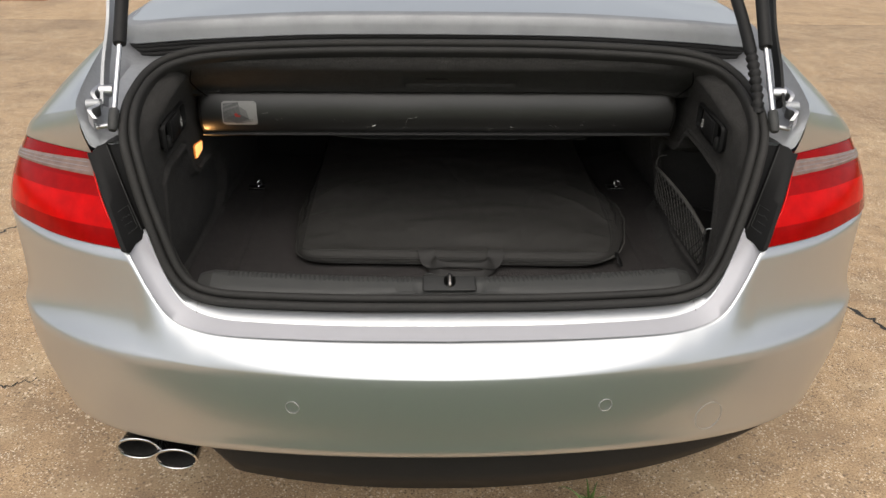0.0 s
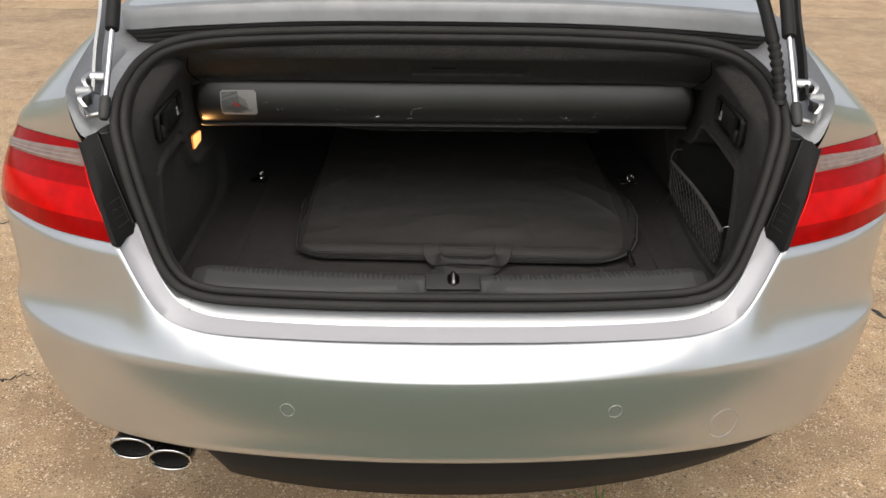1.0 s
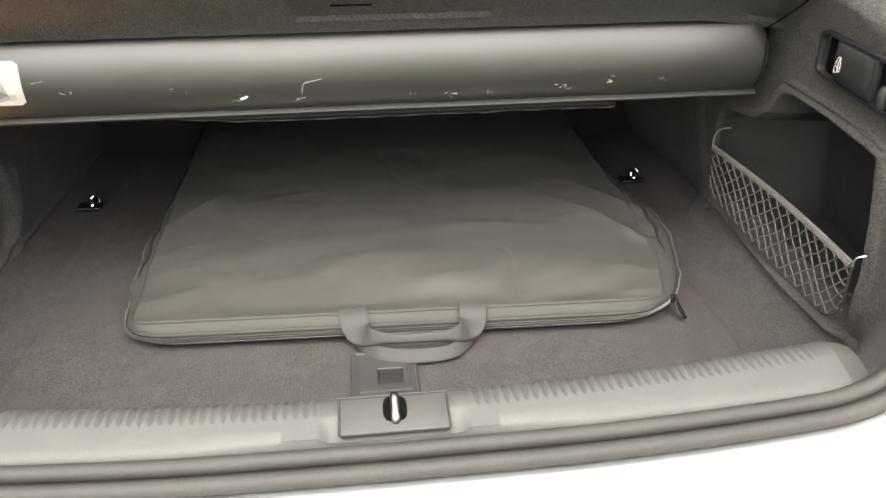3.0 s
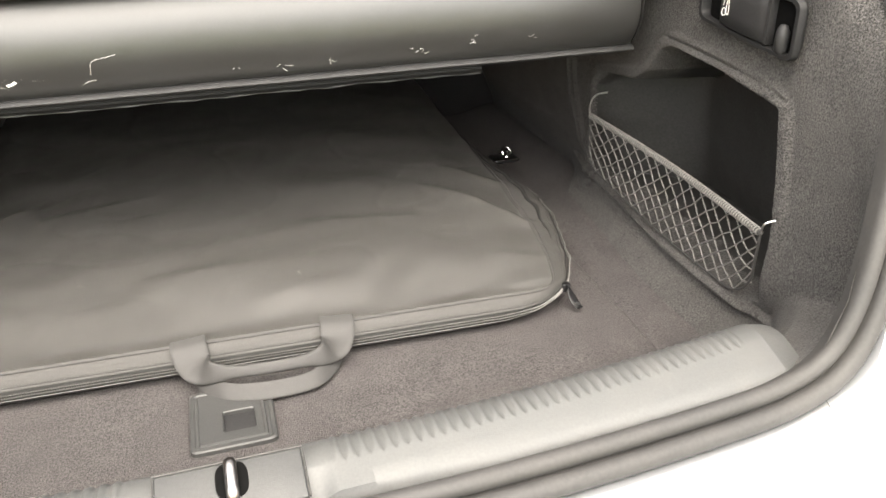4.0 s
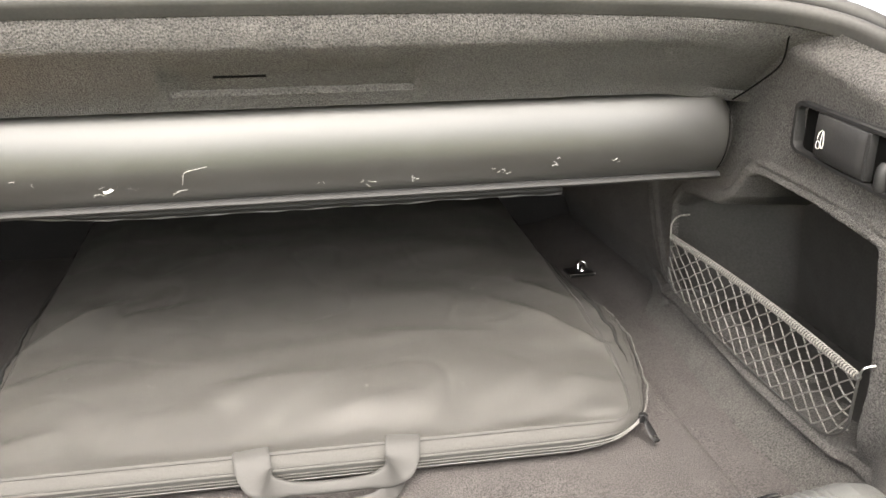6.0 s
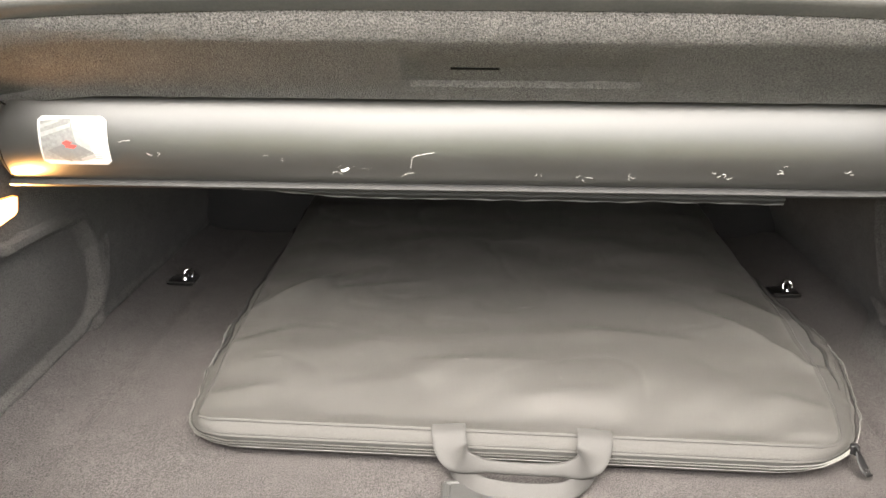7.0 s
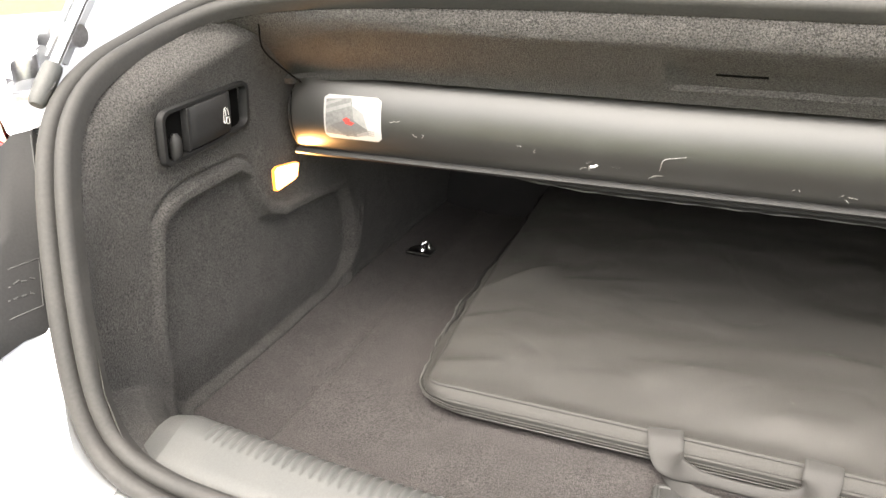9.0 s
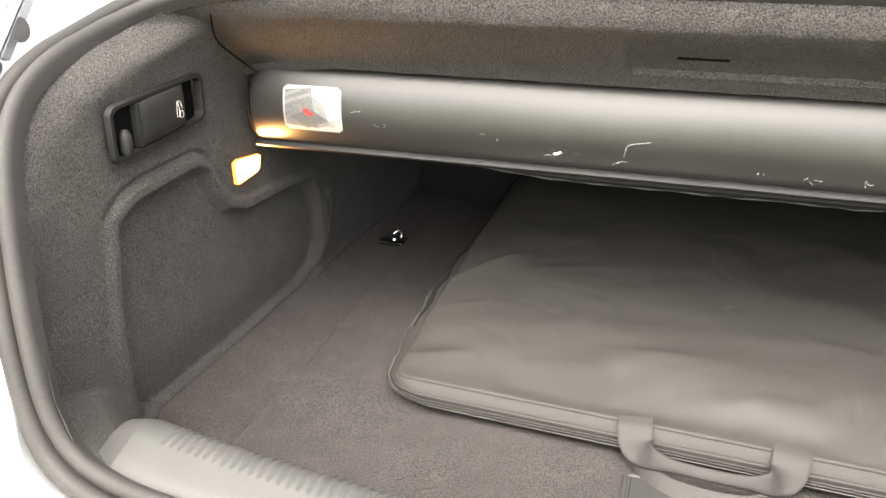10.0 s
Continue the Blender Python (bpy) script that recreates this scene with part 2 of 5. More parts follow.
def loft(rows, closed_u=False, closed_v=False, flip=False):
    """Quads between rows of points, all of one length."""
    r, c = len(rows), len(rows[0])
    verts = [q for row in rows for q in row]
    faces = []
    for i in range(r if closed_v else r - 1):
        for j in range(c if closed_u else c - 1):
            f = (i * c + j, i * c + (j + 1) % c, (i + 1) % r * c + (j + 1) % c, (i + 1) % r * c + j)
            faces.append(f[::-1] if flip else f)
    return verts, faces


def join(*meshes):
    verts, faces = [], []
    for v, f in meshes:
        k = len(verts)
        verts += list(v)
        faces += [tuple(i + k for i in q) for q in f]
    return verts, faces


def tube(path, radius, sides=8, closed=False, caps=True):
    """A round bar along a path; radius may be a list."""
    p = np.array(path, float)
    n = len(p)
    rad = np.broadcast_to(radius, n)
    rows, last = [], None
    for i in range(n):
        a, b = (p[(i + 1) % n], p[i - 1]) if closed else (p[min(i + 1, n - 1)], p[max(i - 1, 0)])
        t = (a - b) / (np.linalg.norm(a - b) + 1e-9)
        ref = last if last is not None else (np.array([0, 0, 1.0]) if abs(t[2]) < 0.9 else np.array([1.0, 0, 0]))
        u = ref - t * np.dot(ref, t)
        u /= np.linalg.norm(u) + 1e-9
        last = u
        v = np.cross(t, u)
        rows.append([p[i] + rad[i] * (math.cos(k * math.tau / sides) * u + math.sin(k * math.tau / sides) * v) for k in range(sides)])
    verts, faces = loft(rows, closed_u=True, closed_v=closed)
    if caps and not closed:
        faces.append(tuple(range(sides))[::-1])
        faces.append(tuple(range((n - 1) * sides, n * sides)))
    return verts, faces


def box(x0, x1, y0, y1, z0, z1, bevel=0.0, seg=2):
    bm = bmesh.new()
    bmesh.ops.create_cube(bm, size=1)
    bmesh.ops.scale(bm, vec=(x1 - x0, y1 - y0, z1 - z0), verts=bm.verts)
    bmesh.ops.translate(bm, vec=((x0 + x1) / 2, (y0 + y1) / 2, (z0 + z1) / 2), verts=bm.verts)
    if bevel:
        bmesh.ops.bevel(bm, geom=bm.edges[:], offset=bevel, segments=seg, affect="EDGES", profile=0.5)
    return bm


def moved(bm, m):
    bmesh.ops.transform(bm, matrix=m, verts=bm.verts)
    return bm


def step(a, b, v):
    t = np.clip((v - a) / (b - a), 0, 1)
    return t * t * (3 - 2 * t)


def lerp(a, b, t):
    return np.array(a, float) * (1 - t) + np.array(b, float) * t


def table(pairs):
    """A smooth function through (x, value, ...) rows."""
    xs = [p[0] for p in pairs]
    curve = smooth(pairs, 400)
    return lambda x: np.array([np.interp(x, curve[:, 0], curve[:, k]) for k in range(1, curve.shape[1])])


# ---- ground ----
def ground():
    bm = bmesh.new()
    bmesh.ops.create_grid(bm, x_segments=1, y_segments=1, size=2500)
    ob = part("ground", bm, M_LAWN, None, "green lawn reaching into the distance")
    ob.location.z = -0.03
    tagged(ob, kind="structure", category="lawn")
    drive = thing("driveway", "worn tan concrete driveway with joints and a crack", "driveway")
    tagged(drive, kind="structure")
    for x0, x1, y0, y1 in ((-12, 12, -0.2, 7.98), (-12, 12, 8.0, 14), (-12, -1.55, -4.6, -0.2), (1.55, 12, -4.6, -0.2)):
        part("slab", box(x0 + 0.006, x1 - 0.006, y0 + 0.006, y1 - 0.006, -0.12, 0.0, 0.006), M_CONCRETE, drive)
    part("joint_filler", box(-11.9, 11.9, -0.19, 13.9, -0.10, -0.012), M_PIPE, drive)
    # Unseen bed behind the car, added so that the bumper reflects green.
    grass = part("grass_bed", box(-1.54, 1.54, -4.6, -0.2, -0.10, -0.004, 0.01), M_GRASS, None, "short green grass out of view, added for the bumper's reflection")
    tagged(grass, kind="structure", category="grass")


ground()


def crack(points, width, seed):
    """A jagged dark crack along a rough line on the ground."""
    rng = random.Random(seed)
    line = smooth([(x, y, 0.0006) for x, y in points], 34)
    line = line + np.array([[rng.uniform(-0.012, 0.012), rng.uniform(-0.012, 0.012), 0] for _ in line])
    left, right = [], []
    for i, p in enumerate(line):
        t = line[min(i + 1, 33)] - line[max(i - 1, 0)]
        t /= np.linalg.norm(t)
        w = width * (0.35 + rng.random()) * min(1, i / 4, (33 - i) / 4) * 0.5
        left.append(p + np.array((-t[1], t[0], 0)) * w)
        right.append(p - np.array((-t[1], t[0], 0)) * w)
    ob = part("ground_crack", loft([left, right]), M_PIPE, None, "dark crack in the tan concrete")
    tagged(ob, kind="structure", category="crack")


crack([(1.40, 1.52), (1.50, 1.37), (1.556, 1.253), (1.60, 1.10), (1.72, 0.9)], 0.020, 5)
crack([(-2.05, 1.86), (-1.90, 2.0), (-1.82, 2.12), (-1.66, 2.2)], 0.012, 6)
crack([(-1.42, 0.84), (-1.33, 0.87), (-1.22, 0.92)], 0.007, 9)

# ---- car body ----
car = thing("car", "silver convertible car with its boot lid raised open", "car", (0, 0.9, 0))
W, Y1 = 0.937, 0.51


def plan(theta, y0, z=0.6):
    """Rear plan curve of the body: x and y at an angle from the middle (0) to the side (pi/2); narrower towards the ground."""
    t = min(1.0, max(0.0, (z - 0.335) / 0.25))
    w = 0.868 + 0.0507 * (1 - (1 - t) ** 2)
    return w * math.sin(theta), Y1 - (Y1 - y0) * max(0.0, math.cos(theta)) ** 0.912


def hem(u):
    """Height of the bumper's lower edge, u from 0 in the middle to 1 at the side."""
    return 0.4104 - 0.0947 * min(0.9 * u, 0.85) ** 2


TOP_IN = smooth([(0, 0.085, 0.643), (0.2, 0.09, 0.643), (0.38, 0.104, 0.644), (0.46, 0.122, 0.648), (0.512, 0.143, 0.663), (0.55, 0.168, 0.705), (0.592, 0.203, 0.771)], 60)
TOP_OUT = smooth([(0.592, 0.203, 0.771), (0.68, 0.241, 0.770), (0.752, 0.281, 0.770), (0.824, 0.335, 0.772), (0.876, 0.387, 0.770), (0.918, 0.455, 0.772), (0.9365, 0.55, 0.78)], 46)
EDGE = np.concatenate([TOP_IN, TOP_OUT[1:]])


def bumper():
    levels = []
    for x, y, z in EDGE:
        th = math.asin(min(1, x / W))
        zb = hem(x / W)
        zs = 0.598 - 0.0187 * x * x
        col = []
        for dz, y0 in ((0, 0.058), (0.005, 0.044), (0.014, 0.037), (0.028, 0.037), (0.045, 0.036)):
            col.append((*plan(th, y0, zb + dz), zb + dz))
        for k in range(1, 9):
            t = k / 8
            zz = zb + 0.045 + (zs - zb - 0.045) * t
            col.append((*plan(th, 0.036 - 0.011 * math.sin(t * math.pi * 0.62), zz), zz))
        a = np.array(col[-1])
        flank = step(0.30, 0.74, x)
        rise = float(np.interp(x, (0, 0.45, 0.52, 0.60, 0.75, 0.90, 0.94), (0.018, 0.022, 0.030, 0.040, 0.036, 0.022, 0.018)))
        c = np.array([a[0] + (x - a[0]) * 0.15, a[1] + (y - a[1]) * (0.10 + 0.58 * flank), a[2] + rise])
        for k in range(1, 19):
            t = k / 18
            g = 1 + 1.1 * flank
            b0, b1, b2 = (1 - t) ** 2, 2 * g * t * (1 - t), t * t
            col.append(tuple((a * b0 + c * b1 + np.array((x, y, z)) * b2) / (b0 + b1 + b2)))
        levels.append(col)
    whole = [[(-q[0], q[1], q[2]) for q in col] for col in levels[:0:-1]] + levels
    ob = part("bumper", loft(whole, flip=True), M_PAINT, car, "silver painted rear bumper")
    mod = ob.modifiers.new("thick", "SOLIDIFY")
    mod.thickness, mod.offset = 0.003, -1
    return ob


BUMPER = bumper()


def valance():
    rows = []
    for x in np.linspace(-0.83, 0.83, 90):
        th = math.asin(abs(x) / W)
        zb = hem(abs(x) / W)
        h = 0.115 * (1 - (abs(x) / 0.84) ** 2.2) * (1 - 0.72 * step(-0.45, -0.53, x))
        h = max(h, 0.024)
        s = math.copysign(1, x)
        row = []
        for t, y0 in ((0, 0.075), (0.08, 0.062), (0.5, 0.064), (0.92, 0.08), (1.0, 0.10), (1.05, 0.25)):
            px, py = plan(th, y0 + 0.012 * step(-0.44, -0.52, x), zb - h * t)
            row.append((s * px, py, zb + 0.004 - h * t))
        rows.append(row)
    part("valance", loft(rows), M_BLACK, car, "matt black lower valance")


valance()


def surround():
    """Painted ledge between the bumper's top edge and the boot's seal, with the bright inner strip."""
    mid = smooth([(0, 0.13, 0.648), (0.2, 0.134, 0.648), (0.38, 0.148, 0.650), (0.45, 0.163, 0.655), (0.495, 0.18, 0.672), (0.53, 0.205, 0.715), (0.574, 0.256, 0.787)], 60)
    seal = smooth([(0, 0.165, 0.660), (0.2, 0.168, 0.660), (0.38, 0.182, 0.661), (0.46, 0.194, 0.667), (0.505, 0.206, 0.686), (0.535, 0.217, 0.73), (0.556, 0.235, 0.80)], 60)
    a, b, c = mirror(TOP_IN), mirror(mid), mirror(seal) - [0, 0.003, 0.003]
    rows = [a + [0, 0, 0.0], lerp(a, b, 0.06) - [0, 0, 0.003], lerp(a, b, 0.5) - [0, 0, 0.002], lerp(a, b, 0.94), b]
    part("boot_ledge", loft(rows, flip=False), M_LEDGE, car, "painted ledge under the boot opening")
    rows = [b, lerp(b, c, 0.1) + [0, 0, 0.003], lerp(b, c, 0.9) + [0, 0, 0.0015], c, c + [0, 0.03, -0.01]]
    part("boot_lip", loft(rows), M_PAINT, car, "bright silver lip below the seal")
    for s in (-1, 1):
        part("lip_seam", tube([(s * 0.468, 0.164, 0.6585), (s * 0.470, 0.196, 0.671)], 0.0005, 5), M_GREY, car)


surround()

# crease of the quarter panel above the tail light, and the light's upper edge
CREASE = smooth([(0.672, 0.320, 0.918), (0.683, 0.322, 0.965), (0.692, 0.335, 1.004), (0.712, 0.47, 1.040), (0.742, 0.70, 1.074), (0.77, 1.0, 1.092), (0.79, 1.9, 1.10)], 60)
LAMP_TOP = smooth([(0.672, 0.320, 0.918), (0.757, 0.368, 0.918), (0.835, 0.430, 0.914), (0.872, 0.49, 0.906), (0.890, 0.57, 0.898), (0.902, 0.64, 0.894), (0.920, 0.75, 0.886), (0.925, 1.0, 0.88), (0.925, 1.9, 0.88)], 60)


def side(s, p):
    return [(s * q[0], q[1], q[2]) for q in p]


DECK = smooth([(0.690, 0.333, 0.999), (0.765, 0.385, 0.977), (0.826, 0.455, 0.952), (0.862, 0.55, 0.938), (0.885, 0.75, 0.930), (0.90, 1.9, 0.925)], 60)
UPPER = smooth([(0.692, 0.335, 1.004), (0.712, 0.47, 1.040), (0.742, 0.70, 1.074), (0.77, 1.0, 1.092), (0.79, 1.9, 1.10)], 60)


def quarter(s):
    rows = []
    for t in (0, 0.15, 0.35, 0.55, 0.75, 0.9, 0.97, 1.0):
        rows.append(side(s, [lerp(a, b, t) + np.array((0.6, -0.5, 0.1)) * 0.007 * math.sin(t * math.pi) for a, b in zip(LAMP_TOP, DECK)]))
    for t in (0.015, 0.04, 0.1, 0.2, 0.3, 0.42, 0.54, 0.66, 0.78, 0.88, 0.95, 1.0):
        row = []
        for a, b in zip(DECK, UPPER):
            c = np.array((a[0] * 0.52 + b[0] * 0.48, a[1] * 0.5 + b[1] * 0.5, a[2] * 0.42 + b[2] * 0.58 + 0.004))
            row.append(a * (1 - t) ** 2 + 2 * c * t * (1 - t) + b * t * t)
        rows.append(side(s, row))
    part("quarter_panel", loft(rows, flip=s > 0), M_PAINT, car, "silver rear quarter panel")
    low = []
    for y in np.linspace(0.60, 1.9, 60):
        d = abs(y - 1.12)
        arch = 0.33 + math.sqrt(max(0, 0.37 ** 2 - d * d)) if d < 0.37 else 0.27
        xx = float(np.interp(y, [0.6, 0.75, 1.0, 1.9], [0.893, 0.915, 0.925, 0.925]))
        zt = float(np.interp(y, LAMP_TOP[:, 1], LAMP_TOP[:, 2]))
        low.append([(s * xx, y, arch + (zt - arch) * t) for t in np.linspace(0, 1, 6)])
    part("side_panel", loft(low, flip=s < 0), M_PAINT, car, "silver body side with wheel arch")


for s in (-1, 1):
    quarter(s)


def tail_light(s):
    n = 40
    low = smooth([(0.592, 0.203, 0.771), (0.68, 0.241, 0.770), (0.752, 0.281, 0.770), (0.824, 0.335, 0.772), (0.876, 0.387, 0.770), (0.916, 0.455, 0.772), (0.926, 0.56, 0.775)], n)
    high = smooth([(0.672, 0.320, 0.918), (0.757, 0.368, 0.918), (0.835, 0.430, 0.914), (0.872, 0.49, 0.906), (0.888, 0.57, 0.898)], n)

    def row(v, out=0.0):
        r = []
        for j, (a, b) in enumerate(zip(low, high)):
            p = lerp(a, b, v)
            tuck = step(0.62, 1.0, j / (n - 1))
            w = np.array([p[0] * 0.75, p[1] - 0.95, 0.0])
            w /= np.linalg.norm(w)
            r.append(p + w * ((out + 0.012 * math.sin(v * math.pi)) * (1 - 0.8 * tuck) - 0.007 * tuck * v))
        return r

    light = part("tail_light", loft([side(s, row(v, -0.012)) for v in np.linspace(0.0, 1.0, 9)], flip=s < 0), M_RED, car, "red tail light with a clear strip")

    def lens(name, lo, hi, j1, out, material, label="", pinch=False):
        """A lens between two edges that may run at a slant; a pinched one has its own rounded border."""
        rows = []
        for i in range(10):
            h = i / 9
            lift = out * (min(1, i / 1.5, (9 - i) / 1.5) if pinch else 1)
            cols = []
            for j in range(j1):
                v = (lo[0] + (lo[1] - lo[0]) * j / n) * (1 - h) + (hi[0] + (hi[1] - hi[0]) * j / n) * h
                cols.append(row(v, lift)[j])
            rows.append(side(s, cols))
        part(name, loft(rows, flip=s < 0), material, light, label)

    # Bands of one lens: bright and dark reds paint its light gradient.
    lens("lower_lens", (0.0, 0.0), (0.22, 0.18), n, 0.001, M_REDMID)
    lens("bright_lens", (0.22, 0.18), (0.56, 0.50), n, 0.001, M_REDLIT, "lens band painted brighter red, as if lit")
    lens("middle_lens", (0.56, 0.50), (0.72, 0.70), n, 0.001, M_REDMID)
    lens("upper_lens", (0.72, 0.70), (1.0, 1.0), n, 0.001, M_RED)
    lens("reversing_lens", (0.755, 0.735), (0.945, 0.82), n - 4, 0.0028, M_CLEAR, "clear ribbed reversing strip", True)
    for k in (0.3, 0.55, 0.8):
        rib = [row((0.755 - 0.02 * j / n) * (1 - k) + (0.945 - 0.125 * j / n) * k, 0.003)[j] for j in range(1, n - 5)]
        part("lens_rib", tube(side(s, rib), 0.0007, 5), M_CHROME, light)
    inner = [row(v, 0.001)[0] for v in np.linspace(0, 1, 12)]
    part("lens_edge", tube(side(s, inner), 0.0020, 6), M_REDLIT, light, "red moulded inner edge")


for s in (-1, 1):
    tail_light(s)

# ---- boot opening ----
RING = [(0, 0.182, 0.668), (0.2, 0.185, 0.668), (0.38, 0.197, 0.669), (0.45, 0.204, 0.674), (0.493, 0.212, 0.69), (0.52, 0.221, 0.728), (0.543, 0.238, 0.79),
        (0.566, 0.262, 0.855), (0.582, 0.284, 0.908), (0.594, 0.307, 0.943), (0.601, 0.338, 0.972), (0.607, 0.385, 0.994), (0.608, 0.435, 1.009), (0.603, 0.482, 1.024),
        (0.580, 0.520, 1.042), (0.540, 0.541, 1.054), (0.48, 0.551, 1.062), (0.38, 0.556, 1.068), (0.2, 0.56, 1.073), (0, 0.56, 1.074)]
HALF_RING = smooth(RING, 110)
WHOLE_RING = np.concatenate([HALF_RING[:-1], (HALF_RING[1:] * [-1, 1, 1])[::-1]])
FACE = np.array([0, -0.70, 0.714])


def seal_frames():
    n = len(WHOLE_RING)
    for i in range(n):
        t = WHOLE_RING[(i + 1) % n] - WHOLE_RING[i - 1]
        t /= np.linalg.norm(t)
        out = np.cross(t, FACE)
        out /= np.linalg.norm(out)
        up = np.cross(out, t)
        yield WHOLE_RING[i], out, up


def weatherstrip():
    section = []
    for k in range(9):
        a = math.pi * k / 8
        section.append((0.009 + 0.0085 * math.cos(a), 0.001 + 0.009 * math.sin(a)))
    section += [(0.0005, 0.0025)]
    for k in range(9):
        a = math.pi * k / 8
        section.append((-0.0085 + 0.0078 * math.cos(a), 0.0 + 0.0085 * math.sin(a)))
    section += [(-0.0165, -0.012), (0.0175, -0.012)]
    rows = [[c + out * u + up * v for u, v in section] for c, out, up in seal_frames()]
    part("weatherstrip", loft(rows, closed_u=True, closed_v=True, flip=True), M_RUBBER, car, "grey-black double-lipped rubber boot seal")


weatherstrip()


def gutter(s):
    """Painted channel between the seal and the quarter panel's crease, where hinge and strut stand."""
    n = 60
    ring = HALF_RING[np.argmax(HALF_RING[:, 2] > 0.945):]
    ring = smooth(ring[::4], n)
    ring = ring + np.array([0.012, 0, -0.012])
    edge = smooth(np.concatenate([CREASE[1:34], [[0.70, 0.70, 1.05], [0.45, 0.68, 1.05], [0.0, 0.66, 1.05]]])[::2], n)
    rows = [side(s, edge)]
    rows.append(side(s, lerp(edge, ring, 0.10) - [0, 0, 0.014]))
    rows.append(side(s, lerp(edge, ring, 0.35) - [0, 0, 0.022]))
    rows.append(side(s, lerp(edge, ring, 0.42) - [0, 0, 0.034]))
    rows.append(side(s, lerp(edge, ring, 0.8) - [0, 0, 0.030]))
    rows.append(side(s, ring))
    part("gutter", loft(rows, flip=s < 0), M_GUTTER, car, "painted hinge channel beside the boot opening")
    # black cover between light and seal
    a = smooth([(0.588, 0.210, 0.763), (0.594, 0.207, 0.774), (0.634, 0.264, 0.845), (0.672, 0.322, 0.918)], 20)
    b = smooth([(0.570, 0.250, 0.776), (0.576, 0.254, 0.790), (0.606, 0.285, 0.85), (0.642, 0.322, 0.938)], 20)
    c = smooth([(0.557, 0.241, 0.786), (0.562, 0.243, 0.80), (0.592, 0.275, 0.865), (0.608, 0.312, 0.945)], 20)
    rows = [a + [0.012, 0.004, -0.004], a + [0.002, -0.014, 0.004], a + [-0.006, -0.015, 0.005], lerp(a, b, 0.5) + [0, -0.010, 0.005], lerp(a, b, 0.95), b, lerp(b, c, 0.1) - [0, -0.004, 0.006], c - [0, -0.006, 0.008]]
    cover = part("light_cover", loft([side(s, r) for r in rows], flip=s > 0), M_FRAME, car, "black plastic cover beside the tail light")
    def on_cover(t, v):
        """A point just proud of the cover, t up its length, v from its outer edge to the seam."""
        k = t * 19
        i = min(18, int(k))
        p, q = lerp(a[i], a[i + 1], k - i), lerp(b[i], b[i + 1], k - i)
        return lerp(p, q, v) + np.array((0, np.interp(v, (0, 0.5, 0.95), (-0.0155, -0.0108, -0.0008)), np.interp(v, (0, 0.5, 0.95), (0.0055, 0.0055, 0.0008))))

    part("cover_seam", tube(side(s, [on_cover(t, 0.96) for t in np.linspace(0.08, 0.97, 24)]), 0.0007, 5), M_TRIM, cover, "pale moulded edge on the cover")
    frame_line = [on_cover(0.13, 0.05), on_cover(0.13, 0.45), on_cover(0.13, 0.86), on_cover(0.24, 0.86), on_cover(0.36, 0.86), on_cover(0.36, 0.45), on_cover(0.36, 0.05)]
    part("embossed_frame", tube(side(s, frame_line), 0.0005, 5), M_TRIM, cover, "fine raised frame")
    rng = random.Random(31)
    for line in (0.21, 0.28):
        for k in range(6):
            v0 = 0.14 + 0.11 * k + rng.uniform(0, 0.02)
            part("embossed_mark", tube(side(s, [on_cover(line, v0), on_cover(line + rng.uniform(-0.012, 0.012), v0 + rng.uniform(0.05, 0.08))]), 0.0007, 4), M_PLATE, cover)
    part("cover_top", loft([side(s, [a[-1], b[-1], c[-1]]), side(s, [a[-1] + [0, 0.03, 0.0], b[-1] + [0, 0.03, 0.004], c[-1] + [0, 0.03, 0.004]])]), M_BLACK, cover)


for s in (-1, 1):
    gutter(s)


def tonneau():
    edge = smooth([(0, 0.635, 1.088), (0.3, 0.638, 1.085), (0.55, 0.645, 1.072), (0.66, 0.655, 1.062), (0.705, 0.685, 1.058), (0.715, 0.75, 1.062), (0.73, 1.0, 1.075), (0.74, 1.85, 1.08)], 70)
    e = mirror(edge)
    tone = lambda p, dy, dz: [(q[0] * (1 - dy * 0.3), q[1] + dy, q[2] + dz) for q in p]
    rows = [tone(e, 0.03, -0.002), tone(e, 0.004, -0.002), e, tone(e, 0.001, 0.018), tone(e, 0.003, 0.036), tone(e, 0.006, 0.0395), tone(e, 0.011, 0.0415), tone(e, 0.032, 0.044)]
    # Edge band is the same silver as the top, coloured darker for its shade.
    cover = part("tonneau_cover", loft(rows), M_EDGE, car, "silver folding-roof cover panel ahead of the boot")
    top = [(q[0], q[1], q[2]) for q in tone(e, 0.030, 0.0435)]
    inner = [(q[0] * 0.5, max(q[1], 1.0), 1.15) for q in top]
    part("tonneau_top", loft([top, [tuple(lerp(a, b, 0.5) + [0, 0, 0.006]) for a, b in zip(top, inner)], inner, [(0, 1.85, 1.15)] * len(top)]), M_PAINT, cover, "bright silver upper skin")
    for k, (dy, dz, r) in enumerate(((0.012, -0.006, 0.006), (0.016, -0.016, 0.006), (0.022, -0.027, 0.007))):
        part("tonneau_seal", tube([(q[0] * 0.992, q[1] + dy, q[2] + dz) for q in e], r, 7), M_RUBBER, cover)
    part("seal_backing", loft([tone(e, 0.02, 0.0), tone(e, 0.028, -0.055), tone(e, 0.05, -0.06)]), M_BLACK, cover)


tonneau()


